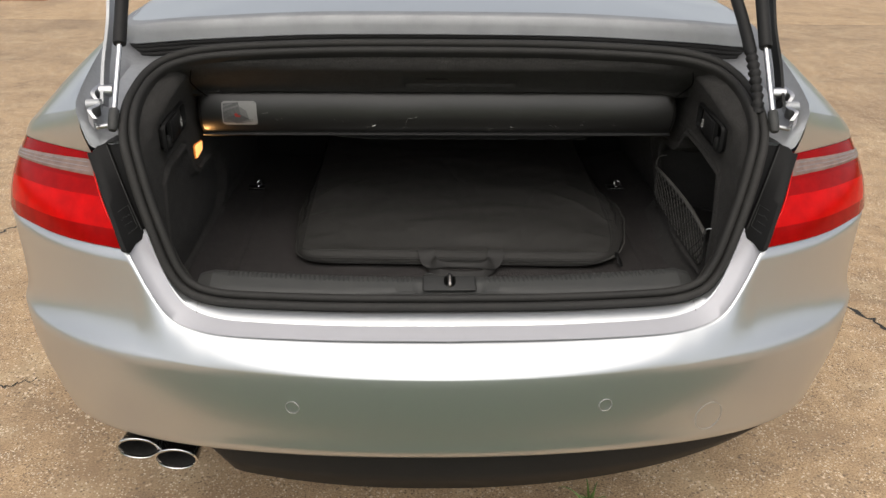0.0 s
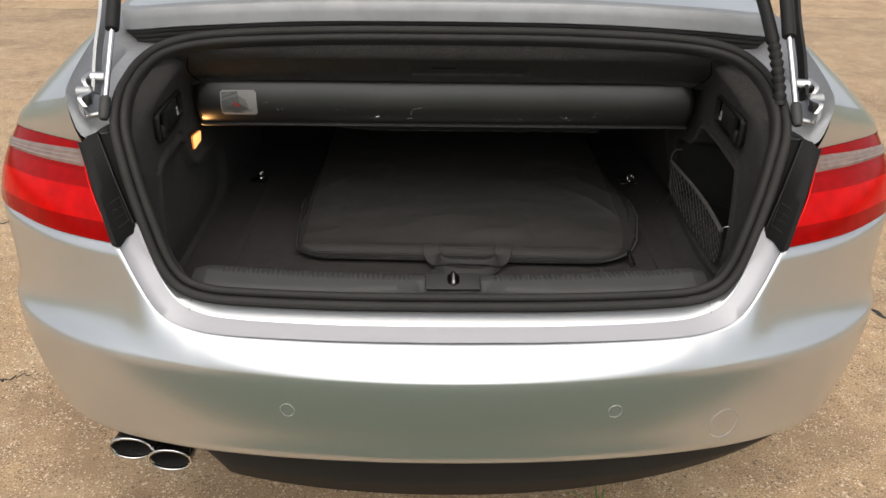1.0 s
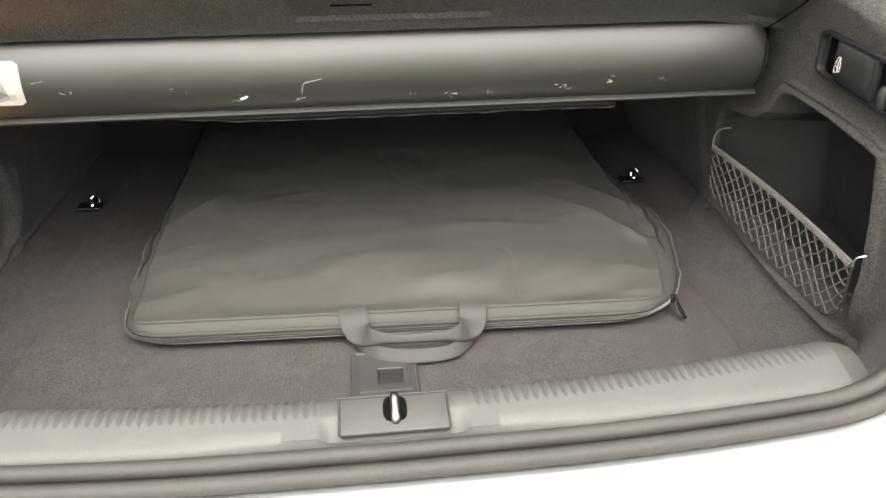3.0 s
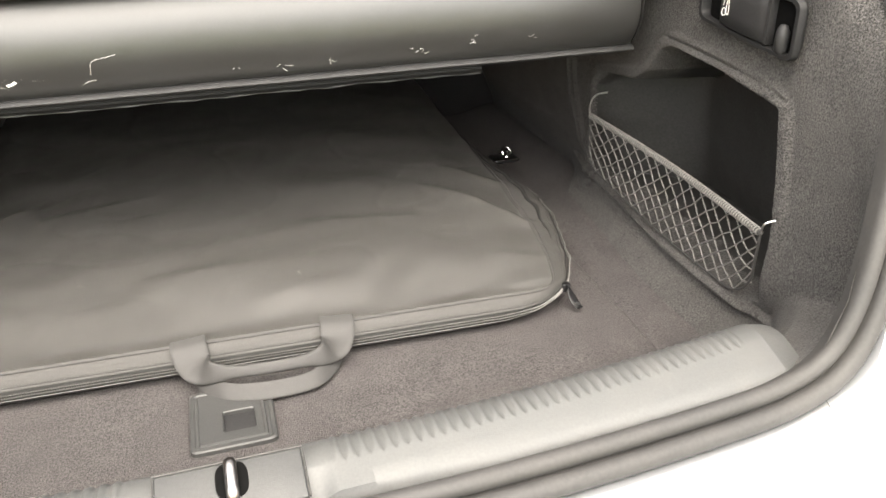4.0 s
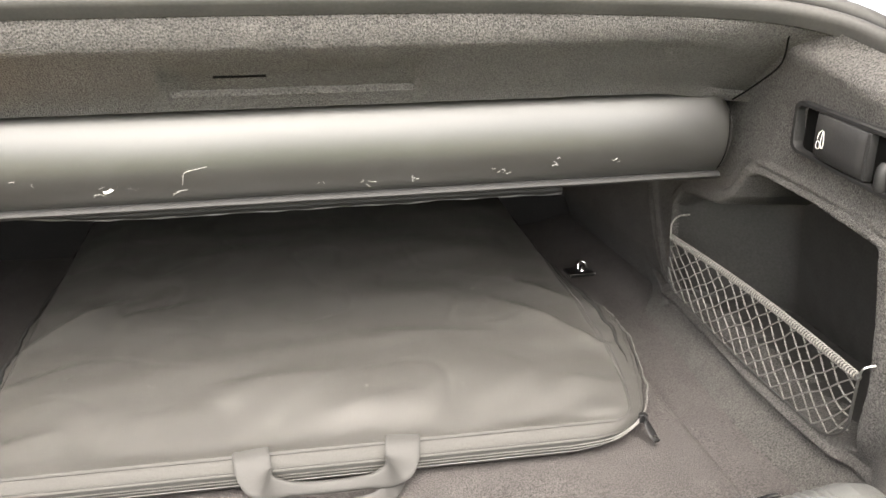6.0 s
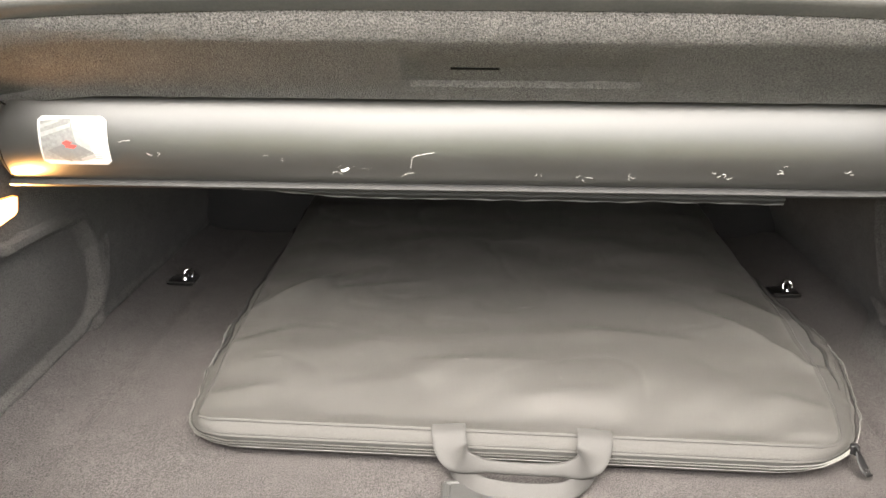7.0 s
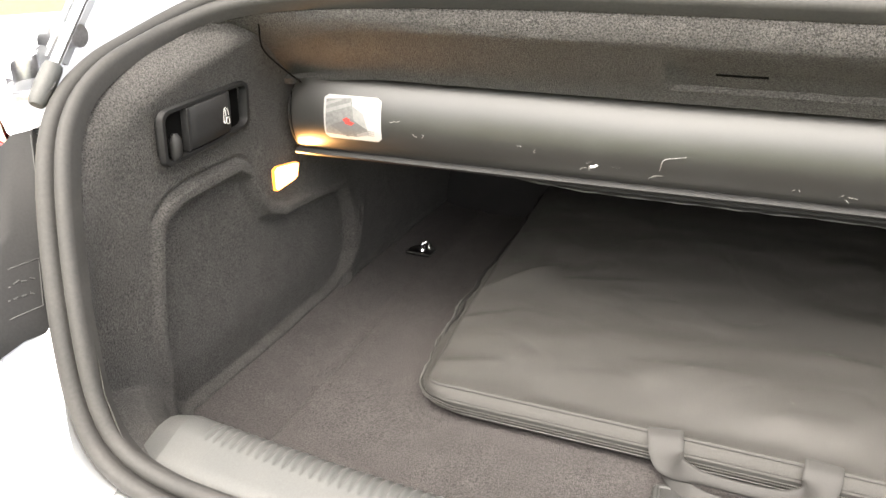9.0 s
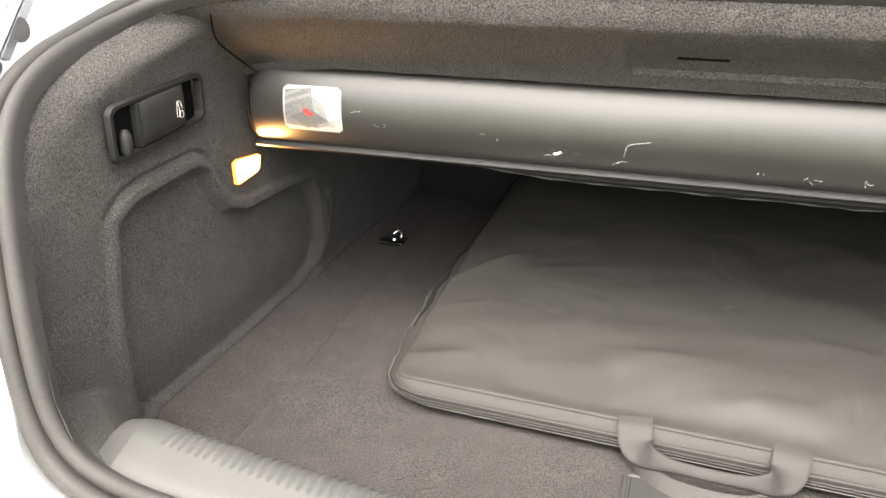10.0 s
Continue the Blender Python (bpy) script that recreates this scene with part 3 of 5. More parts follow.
def boot_lid():
    rows = []
    for t in np.linspace(0, 1, 12):
        row = []
        for x in np.linspace(-1, 1, 41):
            hw = 0.715 - 0.06 * t
            corner = step(0.90, 1.0, abs(x))
            y = 0.60 - 0.05 * t - 0.05 * math.sin(t * math.pi * 0.5) - 0.03 * corner * (1 - t)
            z = 1.265 + 0.55 * t - 0.075 * corner * (1 - t) ** 2 + 0.02 * (1 - x * x)
            row.append((x * hw, y, z))
        rows.append(row)
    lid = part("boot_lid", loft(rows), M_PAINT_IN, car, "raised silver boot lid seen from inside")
    mod = lid.modifiers.new("thick", "SOLIDIFY")
    mod.thickness, mod.offset = 0.03, 1


boot_lid()


def strut(s):
    foot, mid, head = np.array((0.624, 0.322, 0.972)), np.array((0.629, 0.432, 1.100)), np.array((0.640, 0.575, 1.268))
    st = part("gas_strut", tube(side(s, [lerp(foot, mid, t) for t in (0.08, 1.05)]), 0.0052, 10), M_CHROME, car, "gas strut with chrome rod and black cylinder")
    part("cylinder", tube(side(s, [mid, lerp(mid, head, 0.02), lerp(mid, head, 0.98), head]), [0.012, 0.0128, 0.0128, 0.012], 12), M_BLACK, st)
    d = (mid - foot) / np.linalg.norm(mid - foot)
    part("ball_socket", tube(side(s, [foot - d * 0.012, foot - d * 0.006, foot + d * 0.01, foot + d * 0.028, foot + d * 0.032]), [0.0065, 0.0092, 0.0098, 0.0096, 0.0080], 12), M_TRIM, st, "grey plastic ball socket")
    part("socket_clip", tube(side(s, [foot + d * 0.009 + np.array((0.0105 * math.cos(q), 0.0075 * math.sin(q), 0.0065 * math.sin(q))) for q in np.linspace(0.2, 5.6, 16)]), 0.0011, 6), M_BLACK, st, "dark spring clip")
    part("ball_stud", tube(side(s, [foot, foot + np.array((0.03, 0, -0.005))]), 0.005, 8), M_STEEL, st)


for s in (-1, 1):
    strut(s)


def hinge(s):
    arm = smooth([(0.652, 0.375, 0.995), (0.662, 0.44, 1.06), (0.668, 0.52, 1.14), (0.67, 0.585, 1.27)], 16)
    rows = [side(s, arm + np.array(o)) for o in ((0, -0.012, 0.006), (0.006, -0.012, 0.006), (0.006, 0.012, -0.006), (0, 0.012, -0.006))]
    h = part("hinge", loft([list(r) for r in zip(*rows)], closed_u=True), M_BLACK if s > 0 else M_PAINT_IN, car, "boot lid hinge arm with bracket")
    bracket = smooth([(0.648, 0.315, 0.985), (0.662, 0.33, 0.998), (0.652, 0.35, 1.004), (0.668, 0.372, 1.02), (0.66, 0.40, 1.03)], 24)
    part("bracket", loft([side(s, bracket - [0, 0, 0.02]), side(s, bracket), side(s, bracket + [0.008, 0, 0.001]), side(s, bracket + [0.008, 0, -0.02])]), M_STEEL, h, "bright stamped steel bracket")
    part("pivot", tube(side(s, [(0.640, 0.395, 1.018), (0.665, 0.395, 1.018)]), 0.012, 16), M_STEEL, h)
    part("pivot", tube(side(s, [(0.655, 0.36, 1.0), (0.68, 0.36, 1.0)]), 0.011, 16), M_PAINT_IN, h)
    if s > 0:
        hose = smooth([(0.605, 0.36, 0.985), (0.607, 0.385, 1.02), (0.606, 0.43, 1.075), (0.603, 0.50, 1.14), (0.59, 0.58, 1.22)], 60)
        rad = [0.011 + (0.0022 * math.sin(i * 2.1) if i < 26 else 0.001) for i in range(60)]
        part("cable_bellows", tube(hose, rad, 10), M_BLACK, h, "ribbed black cable sleeve")


for s in (-1, 1):
    hinge(s)


def fittings():
    for x in (-0.283, 0.283):
        ring_on_bumper(x, 0.53, 0.0125, "parking_sensor")
    ring_on_bumper(0.498, 0.468, 0.031, "towing_cap")


def ring_on_bumper(x, z, r, name):
    th = math.asin(abs(x) / W)
    pts = []
    for k in range(36):
        a = k * math.tau / 36
        xx, zz = x + r * math.cos(a) * (0.35 + 0.65 * math.cos(th)), z + r * math.sin(a)
        t2 = math.asin(abs(xx) / W)
        _, yy = plan(t2, 0.0262, zz)
        pts.append((xx, yy - 0.0003, zz))
    part(name, tube(pts, 0.0008, 5, closed=True), M_STICKER, car, "flush round cap with a fine joint")


fittings()


def exhaust():
    """Two oval tips, cut at a slant so that the upper lip overhangs."""
    for x, y, z in ((-0.642, 0.205, 0.312), (-0.560, 0.187, 0.298)):
        sec = lambda r: [(r * 1.15 * math.cos(k * math.tau / 36), r * 0.85 * math.sin(k * math.tau / 36)) for k in range(36)]
        rows = []
        for dy, r in ((0.25, 0.036), (0.06, 0.037), (0.012, 0.0385), (0.003, 0.0390), (0.0, 0.0378), (0.001, 0.0355), (0.005, 0.0340), (0.06, 0.0335), (0.25, 0.033)):
            rows.append([(x + u, y + dy - 0.24 * v * (dy < 0.1), z + v) for u, v in sec(r)])
        tip = part("exhaust_tip", loft(rows[:7], closed_u=True, flip=True), M_CHROME, car, "oval chrome exhaust tip")
        lip = [(x + u, y + 0.0005 - 0.24 * v, z + v) for u, v in sec(0.0368)]
        part("rolled_rim", tube(lip, 0.0030, 8, closed=True), M_CHROME, tip, "bright rolled chrome rim")
        part("pipe", loft(rows[6:], closed_u=True, flip=True), M_PIPE, tip)


exhaust()


def shell():
    """Floor pan, bulkhead and wheels that carry and close the rear of the car."""
    part("floor_pan", box(-0.62, 0.62, 0.42, 1.88, 0.24, 0.27, 0.01), M_BLACK, car)
    part("bulkhead", box(-0.90, 0.90, 1.86, 1.90, 0.25, 1.07, 0.01), M_BLACK, car)
    for s in (-1, 1):
        sec = [(0.21, -0.10), (0.29, -0.112), (0.318, -0.10), (0.328, -0.06), (0.33, 0.0), (0.328, 0.06), (0.318, 0.10), (0.29, 0.112), (0.21, 0.10)]
        rows = [[(s * 0.79 + v, 1.12 + r * math.cos(k * math.tau / 48), 0.33 + r * math.sin(k * math.tau / 48)) for r, v in sec] for k in range(48)]
        wheel = part("wheel", loft(rows, closed_v=True), M_TYRE, car, "black road wheel tyre")
        face = [[(s * (0.79 + dv), 1.12 + r * math.cos(k * math.tau / 48), 0.33 + r * math.sin(k * math.tau / 48)) for r, dv in ((0.215, 0.09), (0.205, 0.07), (0.12, 0.05), (0.06, 0.075), (0.01, 0.08))] for k in range(48)]
        part("rim", loft(face, closed_v=True), M_STEEL, wheel, "silver alloy rim")


shell()


# ---- boot interior ----
FLOOR_Z = 0.555


def curve_of(pairs):
    zs, vs = [p[0] for p in pairs], [p[1] for p in pairs]
    return lambda z: float(np.interp(z, zs, vs))


RIM_Y = curve_of([(0.53, 0.335), (0.60, 0.30), (0.66, 0.262), (0.68, 0.222), (0.70, 0.217), (0.735, 0.226), (0.795, 0.25), (0.843, 0.27), (0.897, 0.295), (0.935, 0.316), (0.962, 0.345), (0.984, 0.39), (1.000, 0.437), (1.015, 0.485), (1.030, 0.52), (1.045, 0.54)])
RIM_X = curve_of([(0.53, 0.45), (0.66, 0.452), (0.68, 0.466), (0.70, 0.481), (0.735, 0.503), (0.795, 0.531), (0.843, 0.551), (0.897, 0.571), (0.935, 0.582), (0.962, 0.588), (0.984, 0.592), (1.000, 0.592), (1.015, 0.586), (1.030, 0.566), (1.045, 0.53)])
SHAPE_L = [(0.412, 0.822), (0.44, 0.834), (0.545, 0.843), (0.568, 0.832), (0.582, 0.80), (0.604, 0.773), (0.645, 0.758), (0.75, 0.756), (0.83, 0.748), (0.864, 0.70), (0.876, 0.63), (0.862, 0.592), (0.82, 0.576), (0.44, 0.574), (0.405, 0.605), (0.396, 0.70)]
SHAPE_R = [(0.425, 0.834), (0.526, 0.849), (0.618, 0.856), (0.640, 0.848), (0.662, 0.818), (0.70, 0.797), (0.79, 0.788), (0.812, 0.768), (0.835, 0.652), (0.822, 0.634), (0.767, 0.627), (0.441, 0.617), (0.412, 0.627), (0.405, 0.70), (0.412, 0.763)]
CREASE_L = [(0.392, 0.835), (0.415, 0.853), (0.447, 0.861), (0.545, 0.867), (0.566, 0.860), (0.582, 0.842), (0.596, 0.822)]
CREASE_R = [(0.692, 0.826), (0.672, 0.852), (0.652, 0.869), (0.62, 0.870), (0.53, 0.864), (0.45, 0.856), (0.415, 0.848)]
LOWER_R = [(0.868, 0.600), (0.888, 0.618), (0.897, 0.65), (0.90, 0.72), (0.895, 0.79)]
LOWER_L = [(0.40, 0.566), (0.82, 0.568), (0.875, 0.585), (0.898, 0.62), (0.902, 0.70)]


def near(line, y, z):
    """Distance from arrays of points (y, z) to a line of points."""
    best = np.full(y.shape, 9.0)
    for (a, b), (c, d) in zip(line, line[1:]):
        t = np.clip(((y - a) * (c - a) + (z - b) * (d - b)) / ((c - a) ** 2 + (d - b) ** 2), 0, 1)
        best = np.minimum(best, np.hypot(y - a - t * (c - a), z - b - t * (d - b)))
    return best


def outline(polygon, y, z):
    """Signed distance from arrays of points (y, z) to a polygon, negative inside."""
    inside = np.zeros(y.shape, bool)
    for (a, b), (c, d) in zip(polygon, polygon[1:] + polygon[:1]):
        if b != d:
            inside ^= ((b > z) != (d > z)) & (y < (c - a) * (z - b) / (d - b) + a)
    far = near(polygon + polygon[:1], y, z)
    return np.where(inside, -far, far)


def side_lining(s, shape, crease, lower, depth, soft):
    """Moulded carpet side: a wall with a beaded, sunken or pocketed field."""
    zs = np.concatenate([np.linspace(0.53, 0.90, 210), np.linspace(0.9025, 1.045, 60)])
    us = np.concatenate([np.linspace(0, 0.10, 24), np.linspace(0.1025, 0.62, 260), np.linspace(0.63, 1.0, 24)])
    y0, x0 = np.array([RIM_Y(z) for z in zs])[:, None], np.array([RIM_X(z) for z in zs])[:, None]
    z = zs[:, None] + 0 * us[None, :]
    y = y0 + (1.42 - y0) * us[None, :]
    flare = 1.0 if s > 0 else 0.4
    base = 0.572 + flare * (0.026 * step(0.66, 0.57, z) + 0.035 * step(0.5, 1.0, y) * step(0.80, 0.62, z)) - 0.050 * step(0.925, 1.10, z)
    run = 0.065 + 0.05 * step(0.72, 0.62, z) + 0.05 * step(0.93, 1.0, z)
    x = x0 + (base - x0) * np.sin(np.minimum(1.0, (y - y0) / run) * math.pi / 2)
    d = outline(shape, y, z)
    sunk = depth * (1 if s < 0 else step(0.835, 0.70, y))
    x += sunk * step(soft, -soft * 0.6, d)
    # rounded bead round the field, a pressed line outside it and a second one above the floor
    bead = step(0.001, 0.009, d) * step(0.026, 0.017, d) * step(0.585, 0.605, z)
    x -= 0.0055 * bead
    e = near(crease, y, z)
    x += 0.0042 * np.exp(-(e / 0.0034) ** 2)
    low = near(lower, y, z)
    x += 0.0065 * np.exp(-(low / 0.004) ** 2) - 0.0050 * np.exp(-((low - 0.011) / 0.006) ** 2)
    if s > 0:
        x -= (0.019 * step(0.6135, 0.602, z) + 0.044 * step(0.597, 0.553, z) - 0.003 * np.exp(-((z - 0.595) / 0.003) ** 2)) * step(0.36, 0.43, y) * step(1.0, 0.88, y)
    else:
        x -= 0.004 * np.exp(-((z - 0.578) / 0.006) ** 2) * step(0.40, 0.46, y)
    wave = np.array([[noise.noise((q * 14, h * 14, 3.0 + s)) + 0.5 * noise.noise((q * 45, h * 45, 7.0 + s)) for q, h in zip(a, b)] for a, b in zip(y, z)])
    x += 0.0012 * wave
    rows = np.stack([s * x, y, z], 2)
    ob = part("side_lining", loft([list(r) for r in rows], flip=s > 0), M_CARPET, car, "moulded charcoal carpet side lining" + (" with a net pocket" if s > 0 else " with a sunken field"))
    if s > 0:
        # darker, smoother material on the faces inside the pocket's outline
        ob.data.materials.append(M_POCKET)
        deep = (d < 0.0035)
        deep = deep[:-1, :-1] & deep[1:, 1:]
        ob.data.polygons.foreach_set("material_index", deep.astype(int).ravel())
    return ob


side_lining(-1, SHAPE_L, CREASE_L, LOWER_L, 0.013, 0.010)
side_lining(1, SHAPE_R, CREASE_R, LOWER_R, 0.125, 0.007)


def boot_floor():
    xs, ys = np.linspace(-0.68, 0.68, 545), np.linspace(0.27, 1.42, 90)
    rows = []
    for y in ys:
        row = []
        for x in xs:
            z = FLOOR_Z + 0.0015 * noise.noise((x * 6, y * 6, 1.0))
            z -= 0.0040 * math.exp(-((abs(x) - 0.486 - 0.03 * (y - 0.5)) / 0.0035) ** 2) * step(0.82, 0.66, y)
            z += 0.004 * step(0.492, 0.51, abs(x)) + 0.016 * step(0.52, 0.60, abs(x) - 0.02 * step(0.5, 1.0, y))
            row.append((x, y, z))
        rows.append(row)
    part("boot_floor", loft(rows), M_FLOOR, car, "flat charcoal carpet boot floor")
    # Rear wall in plain black, darker than the carpet beside it.
    part("seat_back", box(-0.72, 0.72, 1.40, 1.43, 0.5, 1.06, 0.005), M_BLACK, car, "black rear wall of the boot")


boot_floor()


def sill_y(x):
    return -0.040 * (1 - min(1, abs(x) / 0.48) ** 2)


def sill():
    """Load sill: a plain sloping face, ribs across its inner shoulder, and a plain stretch at the catch."""
    section = [(0.214, 0.668), (0.222, 0.676), (0.232, 0.679), (0.242, 0.6825), (0.254, 0.6865), (0.2615, 0.6889), (0.2640, 0.6897), (0.2665, 0.6904), (0.275, 0.6910), (0.285, 0.690), (0.292, 0.6872), (0.299, 0.682), (0.305, 0.672), (0.311, 0.650), (0.317, 0.60), (0.322, 0.552)]
    rows = []
    for x in np.linspace(-0.486, 0.486, 900):
        a = abs(x - 0.003)
        wave = math.sin(x * math.tau / 0.0094)
        on = step(0.066, 0.075, a) - step(0.430, 0.436, a)
        rib = on * 0.0009 * math.copysign(abs(wave) ** 0.55, wave)
        dip = 0.0055 * (1 - step(0.058, 0.072, a))
        end = max(0.0, abs(x) - 0.458) / 0.028
        row = []
        for k, (y, z) in enumerate(section):
            r = rib if 8 <= k <= 13 else (rib * 0.9 if k == 7 else 0)
            front = dip * (1 if 1 <= k <= 4 else 0.0)
            if k < 3:
                y = max(y, float(np.interp(abs(x), (0, 0.2, 0.38, 0.45, 0.49), (0.182, 0.185, 0.197, 0.204, 0.211))) + (0.012, 0.015, 0.019)[k] - sill_y(x))
                z = z - (0.008, 0.003, 0)[k]
            y += 0.0022 * on * wave * (k == 7)
            row.append((x, y + sill_y(x) + r * 0.4, z + r - front - 0.0085 * end * (z > 0.66)))
        rows.append(row)
    part("load_sill", loft(rows, flip=True), M_TRIM, car, "grey plastic load sill with ribbed edge")


sill()


def catch():
    y = sill_y(0)
    tilt = pose(0, 0.262 + y, 0.6893, 16)
    base = part("lid_catch", moved(box(-0.047, 0.053, -0.021, 0.019, -0.003, 0.002, 0.0015), tilt), M_PLATE, car, "plastic catch plate with a steel striker")
    # Raised near-black patch; its colour is the shade inside the slot.
    hole = []
    for lift, k in ((0.0012, 1.0), (0.0026, 0.96)):
        hole.append([tilt @ Vector((0.004 + 0.0115 * k * math.copysign(abs(math.cos(a)) ** 0.6, math.cos(a)), 0.004 + 0.0145 * k * math.copysign(abs(math.sin(a)) ** 0.7, math.sin(a)), lift)) for a in np.linspace(0, math.tau, 29)[:-1]])
    v, fc = loft(hole, closed_u=True)
    fc.append(tuple(range(28, 56)))
    part("catch_slot", (v, fc), M_HOLE, base, "rounded slot, near-black for the shade inside")
    bar = [tilt @ Vector(p) for p in ((0.004, -0.0095, 0.0005), (0.004, -0.008, 0.005), (0.004, 0.003, 0.007), (0.004, 0.014, 0.007), (0.004, 0.0165, 0.002))]
    part("striker", tube(smooth(bar, 14), 0.0045, 10), M_STRIKER, base, "worn steel striker")
    part("plate_seam", tube([tilt @ Vector(p) for p in ((-0.048, -0.021, 0.0015), (-0.048, 0.020, 0.0015), (0.054, 0.020, 0.0015), (0.054, -0.021, 0.0015))], 0.0009, 5), M_PIPE, base)


catch()


def roof_panel():
    """Carpet panel below the opening's upper edge, folded over the roof cassette."""
    top = np.array([q for q in HALF_RING if q[2] > 1.012])[::-1]
    section = [(0.5605, 1.0265), (0.5625, 1.0235), (0.570, 1.0190), (0.585, 1.0090), (0.597, 1.0000), (0.606, 0.9935), (0.615, 0.9870), (0.624, 0.9800), (0.633, 0.9730), (0.641, 0.9660), (0.647, 0.9575), (0.660, 0.962), (0.70, 1.0)]
    rows = []
    for x in np.linspace(-0.62, 0.62, 420):
        a = abs(x)
        ry, rz = (float(np.interp(a, top[:, 0], top[:, k])) for k in (1, 2))
        fall, back = 0.034 * step(0.42, 0.60, a), 0.042 * step(0.44, 0.60, a)
        f0 = np.array((section[0][0] + back, section[0][1] - fall))
        r0 = np.array((ry - 0.002, rz - 0.021))
        row = [(x, ry + 0.016, rz - 0.004), (x, ry + 0.004, rz - 0.014), (x, *r0)]
        row += [(x, *(r0 + (f0 - r0) * t + np.array((-0.003 * math.sin(t * math.pi), 0)))) for t in (0.3, 0.65, 0.92)]
        press = step(-0.092, -0.082, x) * step(0.170, 0.158, x)
        row += [(x, y + back * (1 if k < 9 else 0.5) + 0.010 * press * (k in (4, 5, 6, 7)), z - fall * (1 - 0.045 * k)) for k, (y, z) in enumerate(section)]
        rows.append([(q[0], q[1] + 0.0008 * noise.noise((x * 40, k * 2, 0)), q[2] + 0.0008 * noise.noise((x * 30, k * 3, 5))) for k, q in enumerate(row)])
    p = part("roof_lining", loft(rows, flip=True), M_CARPET, car, "charcoal carpet panel over the roof cassette")
    for s in (-1, 1):
        line = smooth([(s * 0.534, 0.552, 1.026), (s * 0.545, 0.575, 0.995), (s * 0.540, 0.605, 0.971), (s * 0.530, 0.635, 0.949)], 20)
        part("lining_joint", tube(line, 0.0011, 6), M_HOLE, p, "dark joint at the end of the panel")
    # The slit is a near-black bar, its shade in the colour.
    part("panel_slot", moved(box(-0.040, 0.010, -0.002, 0.002, -0.0006, 0.0006, 0.0002), pose(0, 0.6145, 0.9945, -36)), M_HOLE, p, "narrow slit, near-black for the shade inside")

roof_panel()


def skin(x, z):
    """y of the cassette's face at a height: a flat upper bulge, curling under more tightly below."""
    r = 0.105 if z > 0.905 else 0.060
    bend = 0.03 * max(0.0, (z - 0.950) / 0.022) ** 2
    return 0.643 + r - math.sqrt(r * r - (z - 0.905) ** 2) + bend


def cassette():
    """Folded-roof cassette: a long black bulged cover with a lip along its lower edge."""
    section = [(skin(0, z), z) for z in np.concatenate([np.linspace(0.972, 0.905, 22), np.linspace(0.900, 0.857, 12)])]
    a, b = -0.560, 0.545
    ends = 0.040 * (1 - np.cos(np.linspace(0, math.pi / 2, 14)))
    xs = np.concatenate([a + ends, np.linspace(a + 0.045, b - 0.045, 56), (b - ends)[::-1]])
    rows = []
    for x in xs:
        c = np.array((0.731, 0.905))
        row = []
        for q in section:
            r = 0.012 + 0.024 * step(0.915, 0.965, q[1])
            k = min(1.0, (x - a) / r, (b - x) / r)
            pull = r * (1 - math.sqrt(max(0, 1 - (1 - k) ** 2)))
            d = c - q
            q = q + d / np.linalg.norm(d) * pull + [0.0015 * noise.noise((x * 5, q[1] * 9, 2)), 0]
            row.append((x, q[0], q[1]))
        rows.append(row)
    r = part("roof_cassette", loft(rows, flip=True), M_ROLL, car, "matt black roof cassette spanning the boot")
    lip = [(0.6655, 0.8585), (0.6592, 0.8562), (0.6580, 0.8530), (0.6605, 0.8500), (0.680, 0.848), (1.41, 0.835)]
    part("cassette_lip", loft([[(x, y, z + 0.0006 * noise.noise((x * 12, 0, 3))) for y, z in lip] for x in np.linspace(-0.556, 0.540, 60)], flip=True), M_BLACK, r, "glossy lower lip")
    for x in (-0.551, 0.536):
        part("end_seam", tube([(x, skin(x, z) - 0.0002, z) for z in np.linspace(0.862, 0.935, 16)], 0.0006, 5), M_HOLE, r, "fine seam at the end of the cassette")
    flap = []
    for x in np.linspace(-0.30, 0.345, 80):
        w = 0.0012 * noise.noise((x * 17, 1, 1)) + 0.0006 * noise.noise((x * 60, 4, 1))
        e = step(-0.30, -0.14, x)
        flap.append([(x, 0.676, 0.847), (x, 0.675 + w, 0.8465 - 0.0040 * e), (x, 0.680 + w * 2, 0.846 - 0.0090 * e + w * e), (x, 0.690 + w, 0.8455 - 0.0098 * e + w * e)])
    part("cassette_flap", loft(flap, flip=True), M_FRAME, r, "crinkled black plastic flap")
    # Added bar along the flap's edge that carries the glints.
    part("flap_edge", tube([q[2] for q in flap], [0.0009 + 0.0006 * math.sin(i * 0.9) for i in range(len(flap))], 6), M_GLINT, r, "glossy bar added along the flap for its glints")
    for x in (-0.556, 0.541):
        part("end_cap", tube([(x - 0.003, 0.715, 0.905), (x + 0.003, 0.715, 0.905)], 0.052, 40), M_BLACK, r)
    return r


CASSETTE = cassette()


def on_skin(x0, x1, z0, z1, lift, n=8, r=0.0):
    """A thin patch bent onto the cassette's face, with rounded corners."""
    rows = []
    for z in np.linspace(z0, z1, n):
        e = min(z - z0, z1 - z)
        cut = r - math.sqrt(max(0, r * r - max(0, r - e) ** 2)) if r else 0
        rows.append([(x, skin(x, z) - lift, z) for x in np.linspace(x0 + cut, x1 - cut, 6)])
    return loft(rows)


def on_skin_quad(corners, lift, n=6):
    """A four-cornered patch of print on the cassette's face; corners as (x, z)."""
    a, b, c, d = (np.array(q, float) for q in corners)
    rows = []
    for v in np.linspace(0, 1, n):
        rows.append([(p[0], skin(p[0], p[1]) - lift, p[1]) for p in (lerp(lerp(a, b, h), lerp(d, c, h), v) for h in np.linspace(0, 1, n))])
    return loft(rows)


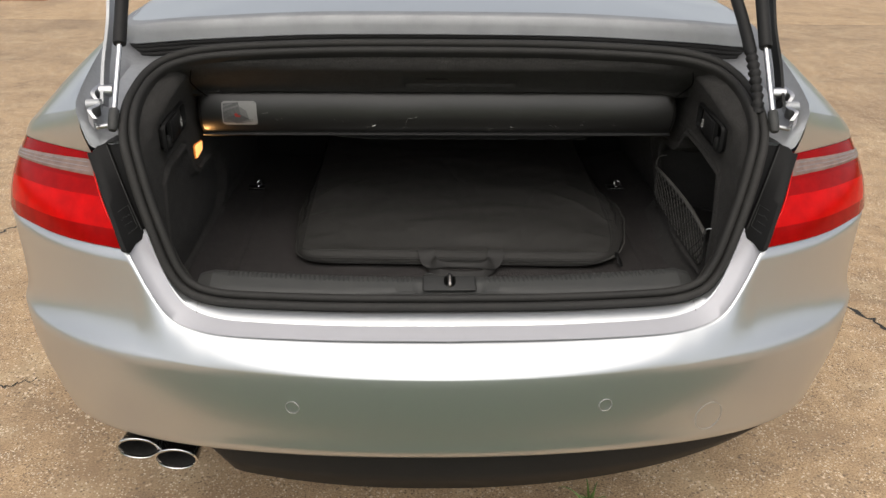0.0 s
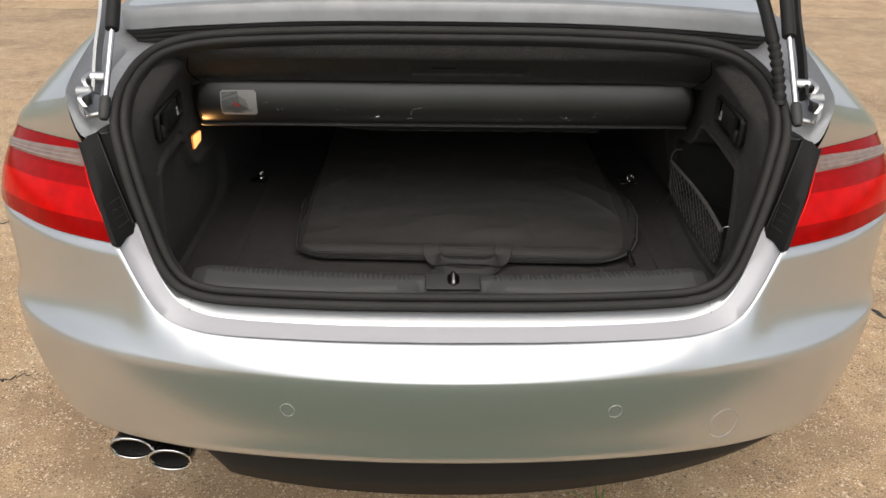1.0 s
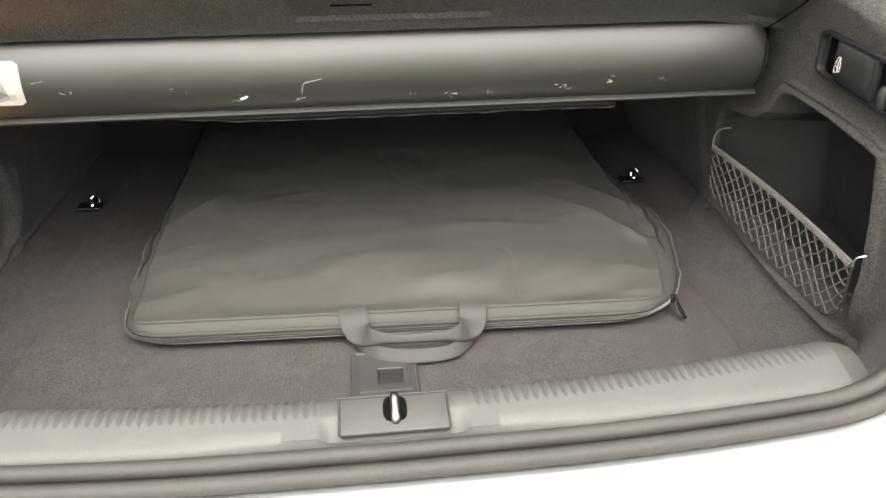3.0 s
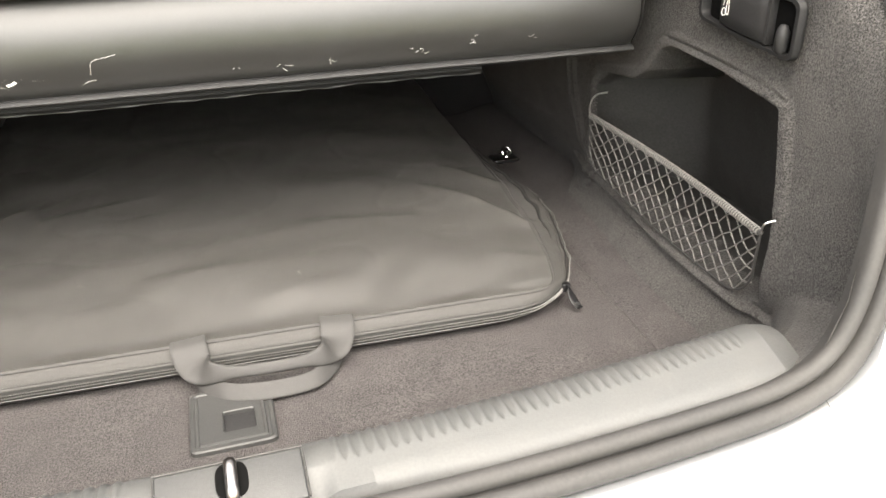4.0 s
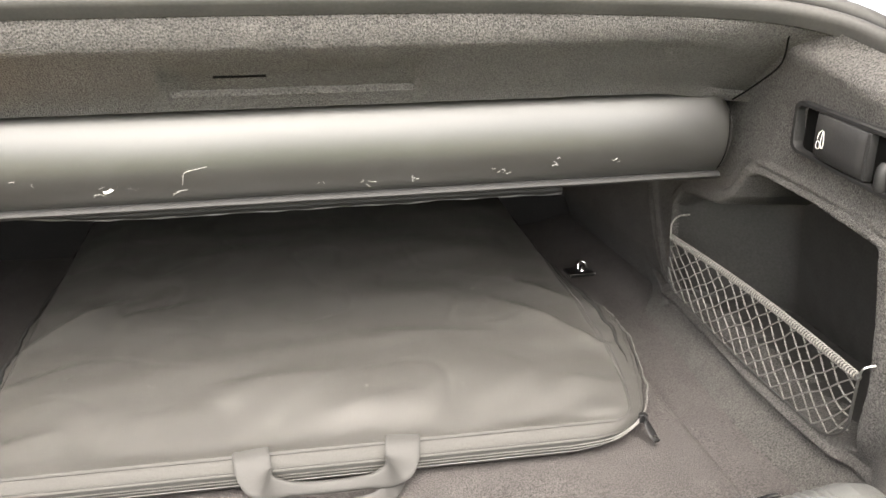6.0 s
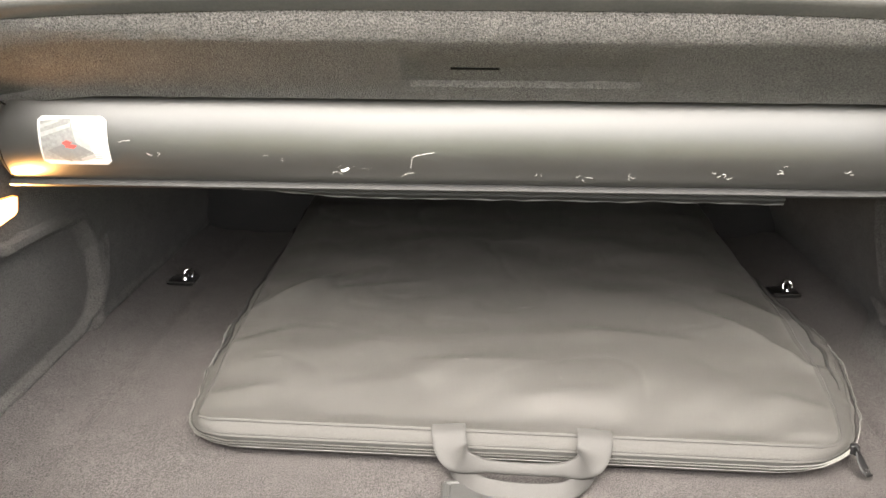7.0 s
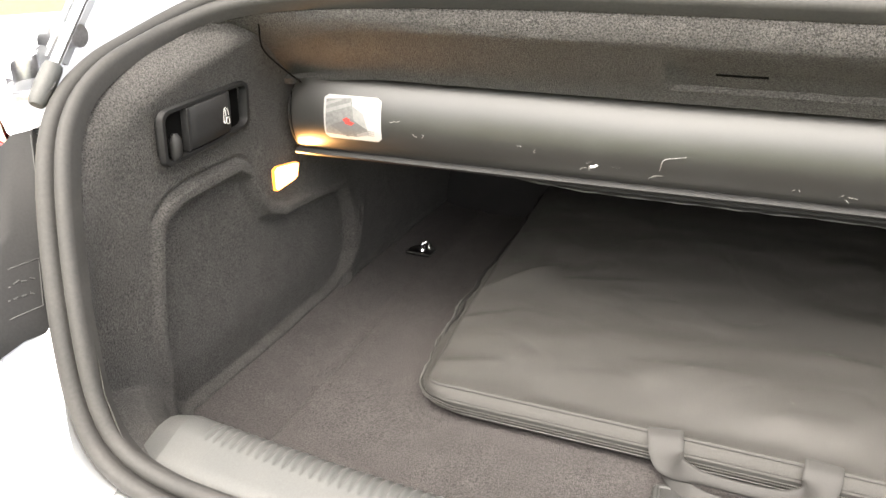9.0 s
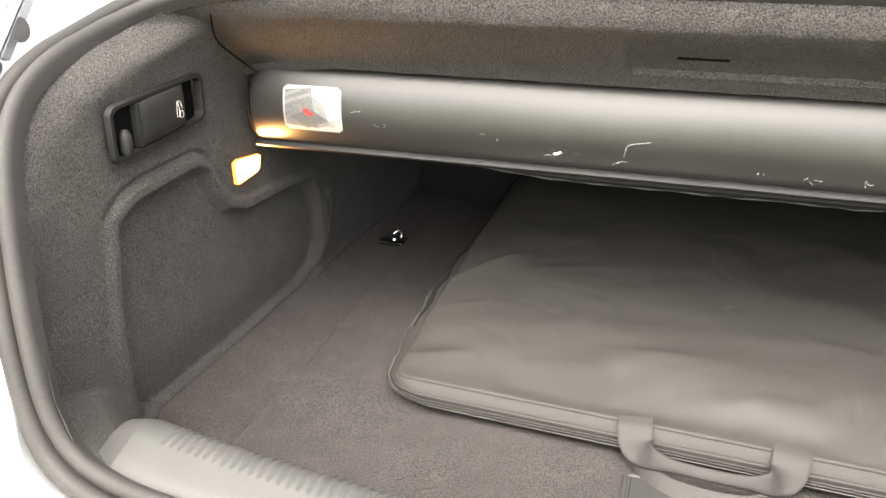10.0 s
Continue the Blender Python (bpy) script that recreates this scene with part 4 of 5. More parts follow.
def sticker():
    st = part("instruction_label", on_skin(-0.503, -0.424, 0.880, 0.9355, 0.0012, 14, 0.006), M_STICKER, CASSETTE, "white instruction label with a grey picture")
    at = lambda h, v: (-0.501 + 0.072 * h, 0.882 + 0.052 * v)
    pic = lambda name, pts, lift, m, label="": part(name, on_skin_quad([at(*p) for p in pts], lift), m, st, label)
    pic("picture", ((0.0, 0.08), (0.62, 0.04), (0.50, 0.98), (0.02, 0.92)), 0.0017, M_PRINT, "grey drawing of a car boot")
    pic("picture_edge", ((0.60, 0.04), (0.84, 0.12), (0.74, 0.62), (0.52, 0.80)), 0.0018, M_PRINT_PALE)
    pic("picture_band", ((0.02, 0.58), (0.50, 0.80), (0.50, 0.88), (0.02, 0.68)), 0.0021, M_PRINT_PALE)
    pic("picture_band", ((0.02, 0.76), (0.34, 0.92), (0.28, 0.95), (0.02, 0.84)), 0.0021, M_PRINT_PALE)
    pic("boot_panel", ((0.12, 0.30), (0.42, 0.06), (0.80, 0.26), (0.50, 0.50)), 0.0022, M_GREY, "grey drawn boot floor")
    pic("panel_shade", ((0.10, 0.28), (0.42, 0.03), (0.43, 0.07), (0.12, 0.31)), 0.0024, M_GREY)
    pic("panel_shade", ((0.42, 0.03), (0.82, 0.22), (0.80, 0.27), (0.42, 0.07)), 0.0024, M_PRINT)
    pic("handle_spot", ((0.42, 0.20), (0.52, 0.17), (0.58, 0.22), (0.47, 0.25)), 0.0025, M_GREY)
    pic("arrow", ((0.38, 0.36), (0.52, 0.33), (0.58, 0.40), (0.44, 0.44)), 0.0026, M_REDPRINT, "red arrow")
    pic("arrow_head", ((0.34, 0.46), (0.42, 0.36), (0.50, 0.47), (0.42, 0.52)), 0.0027, M_REDPRINT)
    for k in range(3):
        pic("print_mark", ((0.82, 0.10 + 0.05 * k), (0.94, 0.10 + 0.05 * k), (0.94, 0.125 + 0.05 * k), (0.82, 0.125 + 0.05 * k)), 0.0019, M_PRINT_PALE)


sticker()


def scuffs():
    rng = random.Random(11)
    for x, z, n, spread in ((-0.408, 0.909, 2, 0.004), (-0.160, 0.8775, 9, 0.010), (-0.13, 0.877, 2, 0.005), (-0.09, 0.872, 2, 0.006), (0.06, 0.872, 2, 0.006), (0.10, 0.87, 3, 0.010), (0.165, 0.873, 3, 0.005),
                            (0.265, 0.876, 4, 0.012), (0.32, 0.883, 4, 0.016), (-0.36, 0.893, 2, 0.02), (-0.24, 0.89, 2, 0.015), (0.40, 0.88, 2, 0.012)):
        for k in range(n):
            px, pz = x + rng.uniform(-spread, spread), z + rng.uniform(-0.35, 0.35) * spread
            a, pts = rng.uniform(0, math.tau), []
            for q in range(rng.randint(4, 8)):
                pts.append((px, pz))
                a += rng.uniform(-1.3, 1.3)
                px, pz = px + 0.0016 * math.cos(a), pz + 0.0011 * math.sin(a)
            line = smooth(pts, 20)
            part("scuff_mark", tube([(u, skin(u, v) - 0.0001, v) for u, v in line], [0.00025 + 0.0009 * abs(noise.noise((q * 0.6, x * 50, k))) for q in range(20)], 4), M_SCRATCH, CASSETTE)
    for curl in (((-0.085, 0.885), (-0.084, 0.890), (-0.0825, 0.897), (-0.078, 0.900), (-0.068, 0.902), (-0.058, 0.904)), ((-0.094, 0.874), (-0.0915, 0.8765), (-0.087, 0.878), (-0.081, 0.8785))):
        part("scuff_mark", tube([(u, skin(u, v - 0.004) - 0.0005, v - 0.004) for u, v in smooth(curl, 30)], [0.00035 + 0.0009 * abs(noise.noise((q * 0.3, curl[0][0] * 50, 2.0))) for q in range(30)], 4), M_SCRATCH, CASSETTE, "pale curled scratch")
    part("scuff_mark", join(tube([(u, skin(u, v) - 0.0002, v) for u, v in ((-0.163, 0.8765), (-0.158, 0.8775), (-0.155, 0.880))], 0.0018, 6)), M_WHITE, CASSETTE, "white chipped spot")


scuffs()


def lever(s):
    """Seat-release lever in a sunken frame, with a bag hook."""
    x = 0.5610
    f = lambda u, v, d=0.0: (s * (x - d + 0.004 * (u - 0.5)), 0.402 + 0.160 * u, 0.890 + 0.016 * u + (0.056 - 0.004 * u) * v)

    def slab(u0, u1, v0, v1, d0, d1, r=0.08, n=5):
        ring = []
        for cu, cv, a0 in ((u1 - r, v1 - r * 2, 0), (u0 + r, v1 - r * 2, 90), (u0 + r, v0 + r * 2, 180), (u1 - r, v0 + r * 2, 270)):
            for k in range(n):
                a = radians(a0 + 90 * k / (n - 1))
                ring.append((cu + r * math.cos(a), cv + r * 2 * math.sin(a)))
        rows = [[f(u, v, d0) for u, v in ring], [f(u, v, d1 - 0.0015) for u, v in ring], [f(0.5 * (u0 + u1) + (u - 0.5 * (u0 + u1)) * 0.985, 0.5 * (v0 + v1) + (v - 0.5 * (v0 + v1)) * 0.97, d1) for u, v in ring]]
        verts, faces = loft(rows, closed_u=True, flip=s > 0)
        m = len(ring)
        faces.append(tuple(range(2 * m, 3 * m))[::1 if s < 0 else -1])
        return verts, faces

    def plate():
        """Handle plate, bowed outwards along its length."""
        rows = []
        for v, lift in ((0.09, -0.015), (0.09, 0.0), (0.115, 0.0016), (0.35, 0.0024), (0.65, 0.0024), (0.905, 0.0016), (0.93, 0.0), (0.93, -0.015)):
            row = []
            for h in np.linspace(0, 1, 16):
                edge = 0.0016 * (1 - min(1, h / 0.04, (1 - h) / 0.04))
                row.append(f(0.285 + 0.485 * h, v, lift + (0.0034 * math.sin(h * math.pi * 0.85 + 0.35) - edge if lift > -0.01 else 0)))
            rows.append([f(0.285, v, -0.015)] + row + [f(0.770, v, -0.015)])
        return loft(rows, flip=s < 0)

    def frame_ring(r=0.08, n=6):
        pts = []
        for cu, cv, a0 in ((1 - r, 1 - r * 2, 0), (r, 1 - r * 2, 90), (r, r * 2, 180), (1 - r, r * 2, 270)):
            for k in range(n):
                a = radians(a0 + 90 * k / (n - 1))
                pts.append((cu + r * math.cos(a), cv + r * 2 * math.sin(a)))
        rows = []
        for k, d in ((1.05, -0.004), (1.04, 0.0012), (1.02, 0.0026), (0.92, 0.0026), (0.895, 0.0006), (0.87, -0.018)):
            rows.append([f(0.5 + (u - 0.5) * (1 - (1 - k) * 0.55), 0.5 + (v - 0.5) * (1 - (1 - k) * 1.25), d) for u, v in pts])
        verts, faces = loft(rows, closed_u=True, flip=s < 0)
        m = len(pts)
        faces.append(tuple(range(5 * m, 6 * m))[::1 if s < 0 else -1])
        return verts, faces

    unit = part("release_lever", frame_ring(), M_FRAME, car, "black seat-release lever in a framed recess")
    # Near-black sheet gives the shallow recess a deep shade by colour.
    part("recess_back", slab(0.06, 0.94, 0.06, 0.94, -0.02, -0.0052, 0.05), M_HOLE, unit, "back of the recess, near-black for its shade")
    part("handle", plate(), M_BLACK, unit, "black pull handle with a white symbol")
    part("handle_edge", slab(0.245, 0.272, 0.09, 0.93, -0.015, 0.0035, 0.008), M_BLACK, unit)
    hook = [f(0.125, 0.10, -0.002), f(0.125, 0.14, 0.0), f(0.125, 0.34, 0.0), f(0.125, 0.44, -0.0005), f(0.125, 0.48, -0.0015), f(0.125, 0.50, -0.004)]
    part("bag_hook", tube(hook, [0.0062, 0.0070, 0.0068, 0.0064, 0.0052, 0.002], 12), M_BLACK, unit, "stubby dark bag hook")
    d = 0.0062
    base = smooth([f(0.668, 0.33, d), f(0.692, 0.29, d), f(0.706, 0.34, d), f(0.696, 0.43, d), f(0.672, 0.42, d)], 20, closed=True)
    back = smooth([f(0.640, 0.34, d), f(0.636, 0.48, d), f(0.648, 0.66, d), f(0.662, 0.50, d), f(0.660, 0.36, d)], 24, closed=True)
    bits = [tube(base, 0.00036, 5, closed=True), tube(back, 0.00036, 5, closed=True), tube(smooth([f(0.662, 0.66, d), f(0.684, 0.60, d), f(0.697, 0.48, d)], 10), 0.0004, 5)]
    part("seat_symbol", join(*bits), M_WHITE, unit, "white seat symbol")


for s in (-1, 1):
    lever(s)


def boot_lamp():
    q = [(0.628, 0.803), (0.684, 0.809), (0.690, 0.830), (0.626, 0.836)]
    x = -0.5715
    c = (0.657, 0.8195)
    ring = []
    for (a, b), (d, e) in zip(q, q[1:] + q[:1]):
        for t in (0.12, 0.5, 0.88):
            ring.append((a + (d - a) * t, b + (e - b) * t))
    rim = [[(x - 0.006, *(np.array(c) + (np.array(p) - c) * 1.12)) for p in ring], [(x + 0.0015, *(np.array(c) + (np.array(p) - c) * 1.08)) for p in ring], [(x + 0.0015, *(np.array(c) + (np.array(p) - c) * 1.02)) for p in ring], [(x, *p) for p in ring]]
    lamp = part("boot_lamp", loft(rim, closed_u=True), M_LAMP_RIM, car, "small lit boot lamp in the side lining")
    glass = [[(x + 0.002, *p) for p in ring], [(x + 0.0035, *(np.array(c) + (np.array(p) - c) * 0.9)) for p in ring]]
    v, fc = loft(glass, closed_u=True)
    fc.append(tuple(range(12, 24)))
    part("lamp_glass", (v, fc), M_LAMP, lamp, "glowing warm white glass")
    bulb = new("lamp_light", bpy.data.lights.new("lamp_light", "AREA"))
    bulb.data.shape, bulb.data.size, bulb.data.energy, bulb.data.color = "DISK", 0.03, 0.065, (1.0, 0.50, 0.17)
    bulb.data.spread = radians(115)
    bulb.matrix_world = look((x + 0.009, 0.656, 0.824), (x + 0.085, 0.655, 0.880))


boot_lamp()


def lash_eye(x, y, turn, bright=True):
    """Lashing eye: a base plate, a straight bar along its front, a swung loop and a pivot; a folded one is dark."""
    e = part("lash_eye", moved(box(-0.024, 0.024, -0.020, 0.020, -0.002, 0.004, 0.002), pose(x, y, FLOOR_Z + 0.006, 0, 0, turn)), M_SHINY, car, "chrome lashing eye on a black base" if bright else "dark lashing eye folded flat beside the sill")
    m = pose(x, y, FLOOR_Z + 0.010, 0, 0, turn)
    if not bright:
        loop = [m @ Vector(p) for p in ((-0.018, -0.012, 0.001), (0.018, -0.012, 0.001), (0.018, 0.010, 0.004), (-0.018, 0.010, 0.004))]
        part("eye_loop", tube(loop, 0.0030, 8, closed=True), M_SHINY, e, "dark steel loop")
        return
    part("eye_bar", tube([m @ Vector(p) for p in ((-0.025, -0.017, -0.001), (0.025, -0.017, -0.001))], 0.0022, 8), M_CHROME, e, "chrome front bar")
    loop = smooth([m @ Vector(p) for p in ((0.0, 0.006, 0.002), (0.001, 0.010, 0.011), (0.008, 0.013, 0.014), (0.015, 0.010, 0.010), (0.015, 0.005, 0.002))], 18)
    part("eye_loop", tube(loop, 0.0030, 8), M_CHROME, e, "chrome loop")
    part("eye_knob", tube([m @ Vector((0.004, -0.002, 0.0)), m @ Vector((0.005, 0.0, 0.008)), m @ Vector((0.006, 0.002, 0.011))], [0.007, 0.006, 0.002], 10), M_CHROME, e, "chrome pivot")


lash_eye(-0.538, 1.09, 0)
lash_eye(0.538, 1.09, 0)
lash_eye(0.487, 0.408, 8, False)


def floor_handle():
    """Flush pull in the boot floor: a rounded plate with a raised edge and a sunken square finger hole."""
    m = pose(0.0, 0.462, FLOOR_Z + 0.0015)

    def ring(x0, x1, y0, y1, r, z):
        out = []
        for cx, cy, a0 in ((x1 - r, y1 - r, 0), (x0 + r, y1 - r, 90), (x0 + r, y0 + r, 180), (x1 - r, y0 + r, 270)):
            out += [m @ Vector((cx + r * math.cos(radians(a0 + 22.5 * k)), cy + r * math.sin(radians(a0 + 22.5 * k)), z)) for k in range(5)]
        return out

    outer = (-0.043, 0.043, -0.040, 0.060)
    inset = lambda d: (outer[0] + d, outer[1] - d, outer[2] + d, outer[3] - d)
    hole = (-0.009, 0.023, -0.016, 0.016)
    rows = [ring(*outer, 0.008, -0.002), ring(*inset(0.0005), 0.008, 0.0035), ring(*inset(0.002), 0.007, 0.0048), ring(*inset(0.005), 0.005, 0.0048), ring(*inset(0.0065), 0.004, 0.0036), ring(*inset(0.009), 0.003, 0.0036), ring(*inset(0.010), 0.003, 0.0054),
            ring(hole[0] - 0.0012, hole[1] + 0.0012, hole[2] - 0.0012, hole[3] + 0.0012, 0.003, 0.0056), ring(*hole, 0.002, 0.0046), ring(*hole, 0.002, 0.0006)]
    base = part("floor_handle", loft(rows, closed_u=True), M_PLATE, car, "grey plastic floor pull with a finger hole", flat=True)
    v = ring(*hole, 0.002, 0.0008)
    part("finger_hole", (v, [tuple(range(len(v)))]), M_BLACK, base, "sunken grey bottom of the finger hole")
    part("pull_joint", tube([m @ Vector(p) for p in ((0.030, -0.026, 0.0056), (0.030, 0.048, 0.0056))], 0.0007, 5), M_PIPE, base)


floor_handle()


def cargo_net():
    """Diamond net with a wrapped elastic upper cord across the side pocket."""
    def at(u, v):
        """u from front (0) to rear (1), v from lower edge to the cord."""
        top = lerp((0.566, 0.812, 0.722), (0.558, 0.402, 0.712), u) + np.array((0.0, 0, -0.004 * math.sin(u * math.pi)))
        low = lerp((0.575, 0.826, 0.640), (0.572, 0.420, 0.615), u) + np.array((0.0, 0, -0.012 * math.sin(u * math.pi)))
        lift = 0.30 * max(0.0, (u - 0.90) / 0.10) ** 2 + 0.15 * max(0.0, (0.06 - u) / 0.06) ** 2
        p = lerp(low, top, v + (1 - v) * lift)
        return p + np.array((0.014 * math.sin(u * math.pi) * (0.3 + 0.7 * v), 0, 0))

    net = thing("cargo_net", "pale twisted cord cargo net stretched over a side pocket", "net", (0.566, 0.61, 0.62))
    cord = smooth([at(u, 1.0) for u in np.linspace(0, 1, 8)], 180)
    core = part("elastic_cord", tube(cord, 0.0036, 8), M_CORD_DARK, net, "dark elastic upper cord with pale wrapping")
    wraps = []
    for i in range(1, 178, 2):
        a, b = cord[i], cord[i + 1]
        wraps.append(tube([a, lerp(a, b, 0.35), lerp(a, b, 0.65), b], [0.0034, 0.0048, 0.0048, 0.0034], 8, caps=False))
    tagged(part("cord_wrap", join(*wraps), M_CORD_GREY, core, "pale grey thread wrapped round the cord"), kind="stuff")
    edge = [at(0, v) for v in np.linspace(0.95, 0.12, 6)] + [at(u, 0.0) for u in np.linspace(0.02, 0.98, 24)] + [at(1, v) for v in np.linspace(0.12, 0.95, 6)]
    part("net_border", tube(smooth(edge, 60), 0.0016, 7), M_CORD_DARK, net, "dark border cord")
    part("net_loop", tube(smooth([at(0, 1.0), at(0, 1.0) + [0.002, 0.005, 0.016], at(0, 1.0) + [0.008, 0.0, 0.030], at(0, 1.0) + [0.020, -0.012, 0.036]], 12), 0.0014, 6), M_CORD, net)
    part("net_hook", tube(smooth([at(1, 1.0), at(1, 1.0) + [0.0, -0.004, 0.012], at(1, 1.0) + [0.010, -0.008, 0.016]], 10), 0.0011, 7), M_STEEL, net, "bright wire hook")
    rng = random.Random(4)
    n, rowsn = 30, 8
    knots = {}
    for i in range(n + 1):
        for j in range(rowsn + 1):
            if (i + j) % 2 == 0:
                inner = 0 < i < n and 0 < j < rowsn
                knots[i, j] = at(i / n + (rng.uniform(-0.003, 0.003) if inner else 0), j / rowsn + (rng.uniform(-0.018, 0.018) if inner else 0))
    starts = [(i, 0, di) for i in range(0, n + 1, 2) for di in (-1, 1)] + [(0, j, 1) for j in range(2, rowsn, 2)] + [(n, j, -1) for j in range(2, rowsn, 2)]
    for i, j, side in starts:
        run = []
        while (i, j) in knots:
            run.append(knots[i, j] + np.array((-0.0006 * side, 0, 0)))
            i, j = i + side, j + 1
        if len(run) > 2:
            pale = side < 0
            length = (12 if pale else 8) * len(run)
            radii = [(0.0004 + 0.0009 * (k % 2) + 0.0004 * (k % 12 < 2)) if pale else (0.0007 + 0.0004 * (k % 2)) for k in range(length)]
            part("net_thread", tube(smooth(run, length), radii, 5), M_CORD if pale else M_CORD_SHADE, net)




cargo_net()


# ---- bag ----
def bag():
    place = (0.036, 0.60, FLOOR_Z + 0.007)
    ob = thing("storage_bag", "flat black nylon storage bag with zip and carry handles", "bag", place)
    turn = math.atan2(-0.035, 1.0)
    c, sn = math.cos(turn), math.sin(turn)
    hw, depth = 0.372, 0.80
    # front edge runs between the two front corners; local u across, w inward
    def world_of(u, w, z):
        return (0.038 + u * c, 0.567 + u * sn + w, z)

    def half(w, r):
        """Half width at a distance from the front edge, for corners of radius r."""
        e = min(w, depth - w)
        return hw - (r - math.sqrt(max(0, r * r - max(0, r - e) ** 2)))

    def top(u, w):
        rise = FLOOR_Z + 0.041 + 0.125 * max(0, w - 0.02) * (1 - 0.25 * w)
        puff = 0.010 * step(0, 0.10, w) * step(0, 0.08, hw + (0.015 if u > 0 else 0) - abs(u))
        wr = 0.0038 * noise.noise((u * 3.1, w * 4 + 2, 0.3)) + 0.0050 * noise.noise((u * 7 + 3 + w * 4, w * 11, 1.2)) + 0.0026 * noise.noise((u * 15 - w * 9, w * 21, 6.2)) + 0.0008 * noise.noise((u * 30, w * 26, 4.0))
        # folds running in from the edges near the front corners, steep on their far side
        cr = 0.0
        for u0, w0, slope, sg, length, amp in ((-0.374, 0.235, 1.05, 1, 0.13, 0.012), (-0.374, 0.15, 0.40, 1, 0.11, 0.004), (-0.25, 0.30, 0.25, 1, 0.16, 0.004), (0.386, 0.15, 1.05, -1, 0.14, 0.010), (0.386, 0.27, 0.7, -1, 0.09, 0.006), (0.10, 0.21, -0.12, 1, 0.22, 0.003), (-0.12, 0.115, 0.05, 1, 0.2, 0.0025), (-0.37, 0.045, 0.10, 1, 0.12, 0.003), (0.37, 0.06, 0.15, -1, 0.10, 0.003), (0.04, 0.06, 0.12, 1, 0.10, 0.002)):
            run = (u - u0) * sg
            d = w - w0 - slope * run - 0.008 * noise.noise((u * 14, w0 * 9, 2.0))
            fade = step(-0.03, 0.02, run) * step(length, length * 0.3, run)
            cr += amp * fade * (math.exp(d / 0.05) if d < 0 else math.exp(-(d / 0.009) ** 2))
        r2 = 1 - abs(noise.noise((u * 7.5 - 3, w * 11 + 4, 7.7)))
        cr -= 0.0009 * r2 ** 30 * step(0.02, 0.1, w)
        seam = step(0, 0.02, w)
        return rise + (puff + wr + cr) * seam

    ws = np.concatenate([np.linspace(0, 0.06, 14), np.linspace(0.065, depth, 150)])
    RL, RR = 0.014, 0.016

    def tuck(w):
        """How far the top seam is drawn in along the side where the zip hangs open."""
        return 0.030 * math.exp(-w / 0.07) - 0.015

    rows = []
    for w in ws:
        rows.append([world_of(u, w, top(u, w)) for u in np.linspace(-half(w, RL), half(w, RR) - tuck(w), 190)])
    part("top_panel", loft(rows), M_NYLON, ob, "creased black nylon top panel")

    def ringz(k, out):
        """A line round the bag's side, k from 0 at the bottom to 1 at the top seam; it bulges out along both sides."""
        rl, rr = RL + 0.050 * (1 - k), RR + 0.072 * (1 - k)
        right = [(half(w, rr) - tuck(w), w) for w in ws]
        left = [(-half(w, rl), w) for w in ws]
        loop = [left[0]] + [(u, 0.0) for u in np.linspace(left[0][0], right[0][0], 60)[1:-1]] + right + [(u, depth) for u in np.linspace(right[-1][0], left[-1][0], 20)[1:-1]] + left[::-1]
        belly = math.sin(math.pi / 2 * min(1, (1 - k) / 0.64)) if k > 0.36 else 0.35 + 0.65 * k / 0.36
        pts = []
        for u, w in loop[:-1]:
            zt, zb = top(u, w), FLOOR_Z + 0.006
            du, dw = u / hw, (w - depth / 2) / (depth / 2)
            fu, fw = math.copysign(abs(du) ** 6, du), math.copysign(abs(dw) ** 6, dw)
            d = math.hypot(fu, fw) + 1e-6
            side_k = abs(fu / d)
            swell = math.exp(-((w - 0.22) / 0.16) ** 2) if u > 0 else 0.55 * math.exp(-((w - 0.24) / 0.2) ** 2)
            pucker = (0.0055 * noise.noise((w * 30, 2.0 + (u > 0), k * 2.0)) + 0.003 * noise.noise((w * 70, 5.0 + (u > 0), k * 3.0))) * math.sin(math.pi * k) * step(0.03, 0.09, w) * side_k
            push = out + (0.037 if u > 0 else 0.030) * swell * belly * side_k + pucker
            lift = (0.022 * swell * belly * side_k * (1 if u > 0 else 0.4) if k < 1 else 0) + 0.5 * pucker
            pts.append(world_of(u + push * fu / d, w + push * fw / d, zb + (zt - zb) * k + lift))
        return pts

    part("gusset", loft([ringz(k, o) for k, o in ((1.0, 0.0), (0.985, 0.0010), (0.955, 0.0022), (0.935, 0.0022), (0.85, 0.0060), (0.75, 0.0090), (0.67, 0.0110), (0.63, 0.0118), (0.605, 0.0108), (0.585, 0.0124), (0.54, 0.0140), (0.52, 0.0132), (0.22, 0.0150), (0.18, 0.0165), (0.06, 0.012), (0.0, 0.002))], closed_u=True, flip=True), M_GUSSET, ob, "stitched side gusset")
    part("piping", tube(ringz(0.945, 0.0028), 0.0008, 5, closed=True), M_CORD_DARK, ob, "dark sewn seam along the edge")
    # Dark tube laid in the fold, its colour standing for the crease's shade.
    part("fold_shade", tube(ringz(0.605, 0.0118), 0.0007, 5, closed=True), M_CORD_DARK, ob, "dark line for the shade in the fold above the zip")
    part("zip_tape", loft([ringz(0.54, 0.0146), ringz(0.52, 0.0152), ringz(0.22, 0.0168), ringz(0.18, 0.0168)], closed_u=True, flip=True), M_TAPE, ob, "dark woven zip tape")
    bind = np.array(ringz(0.80, 0.0105))
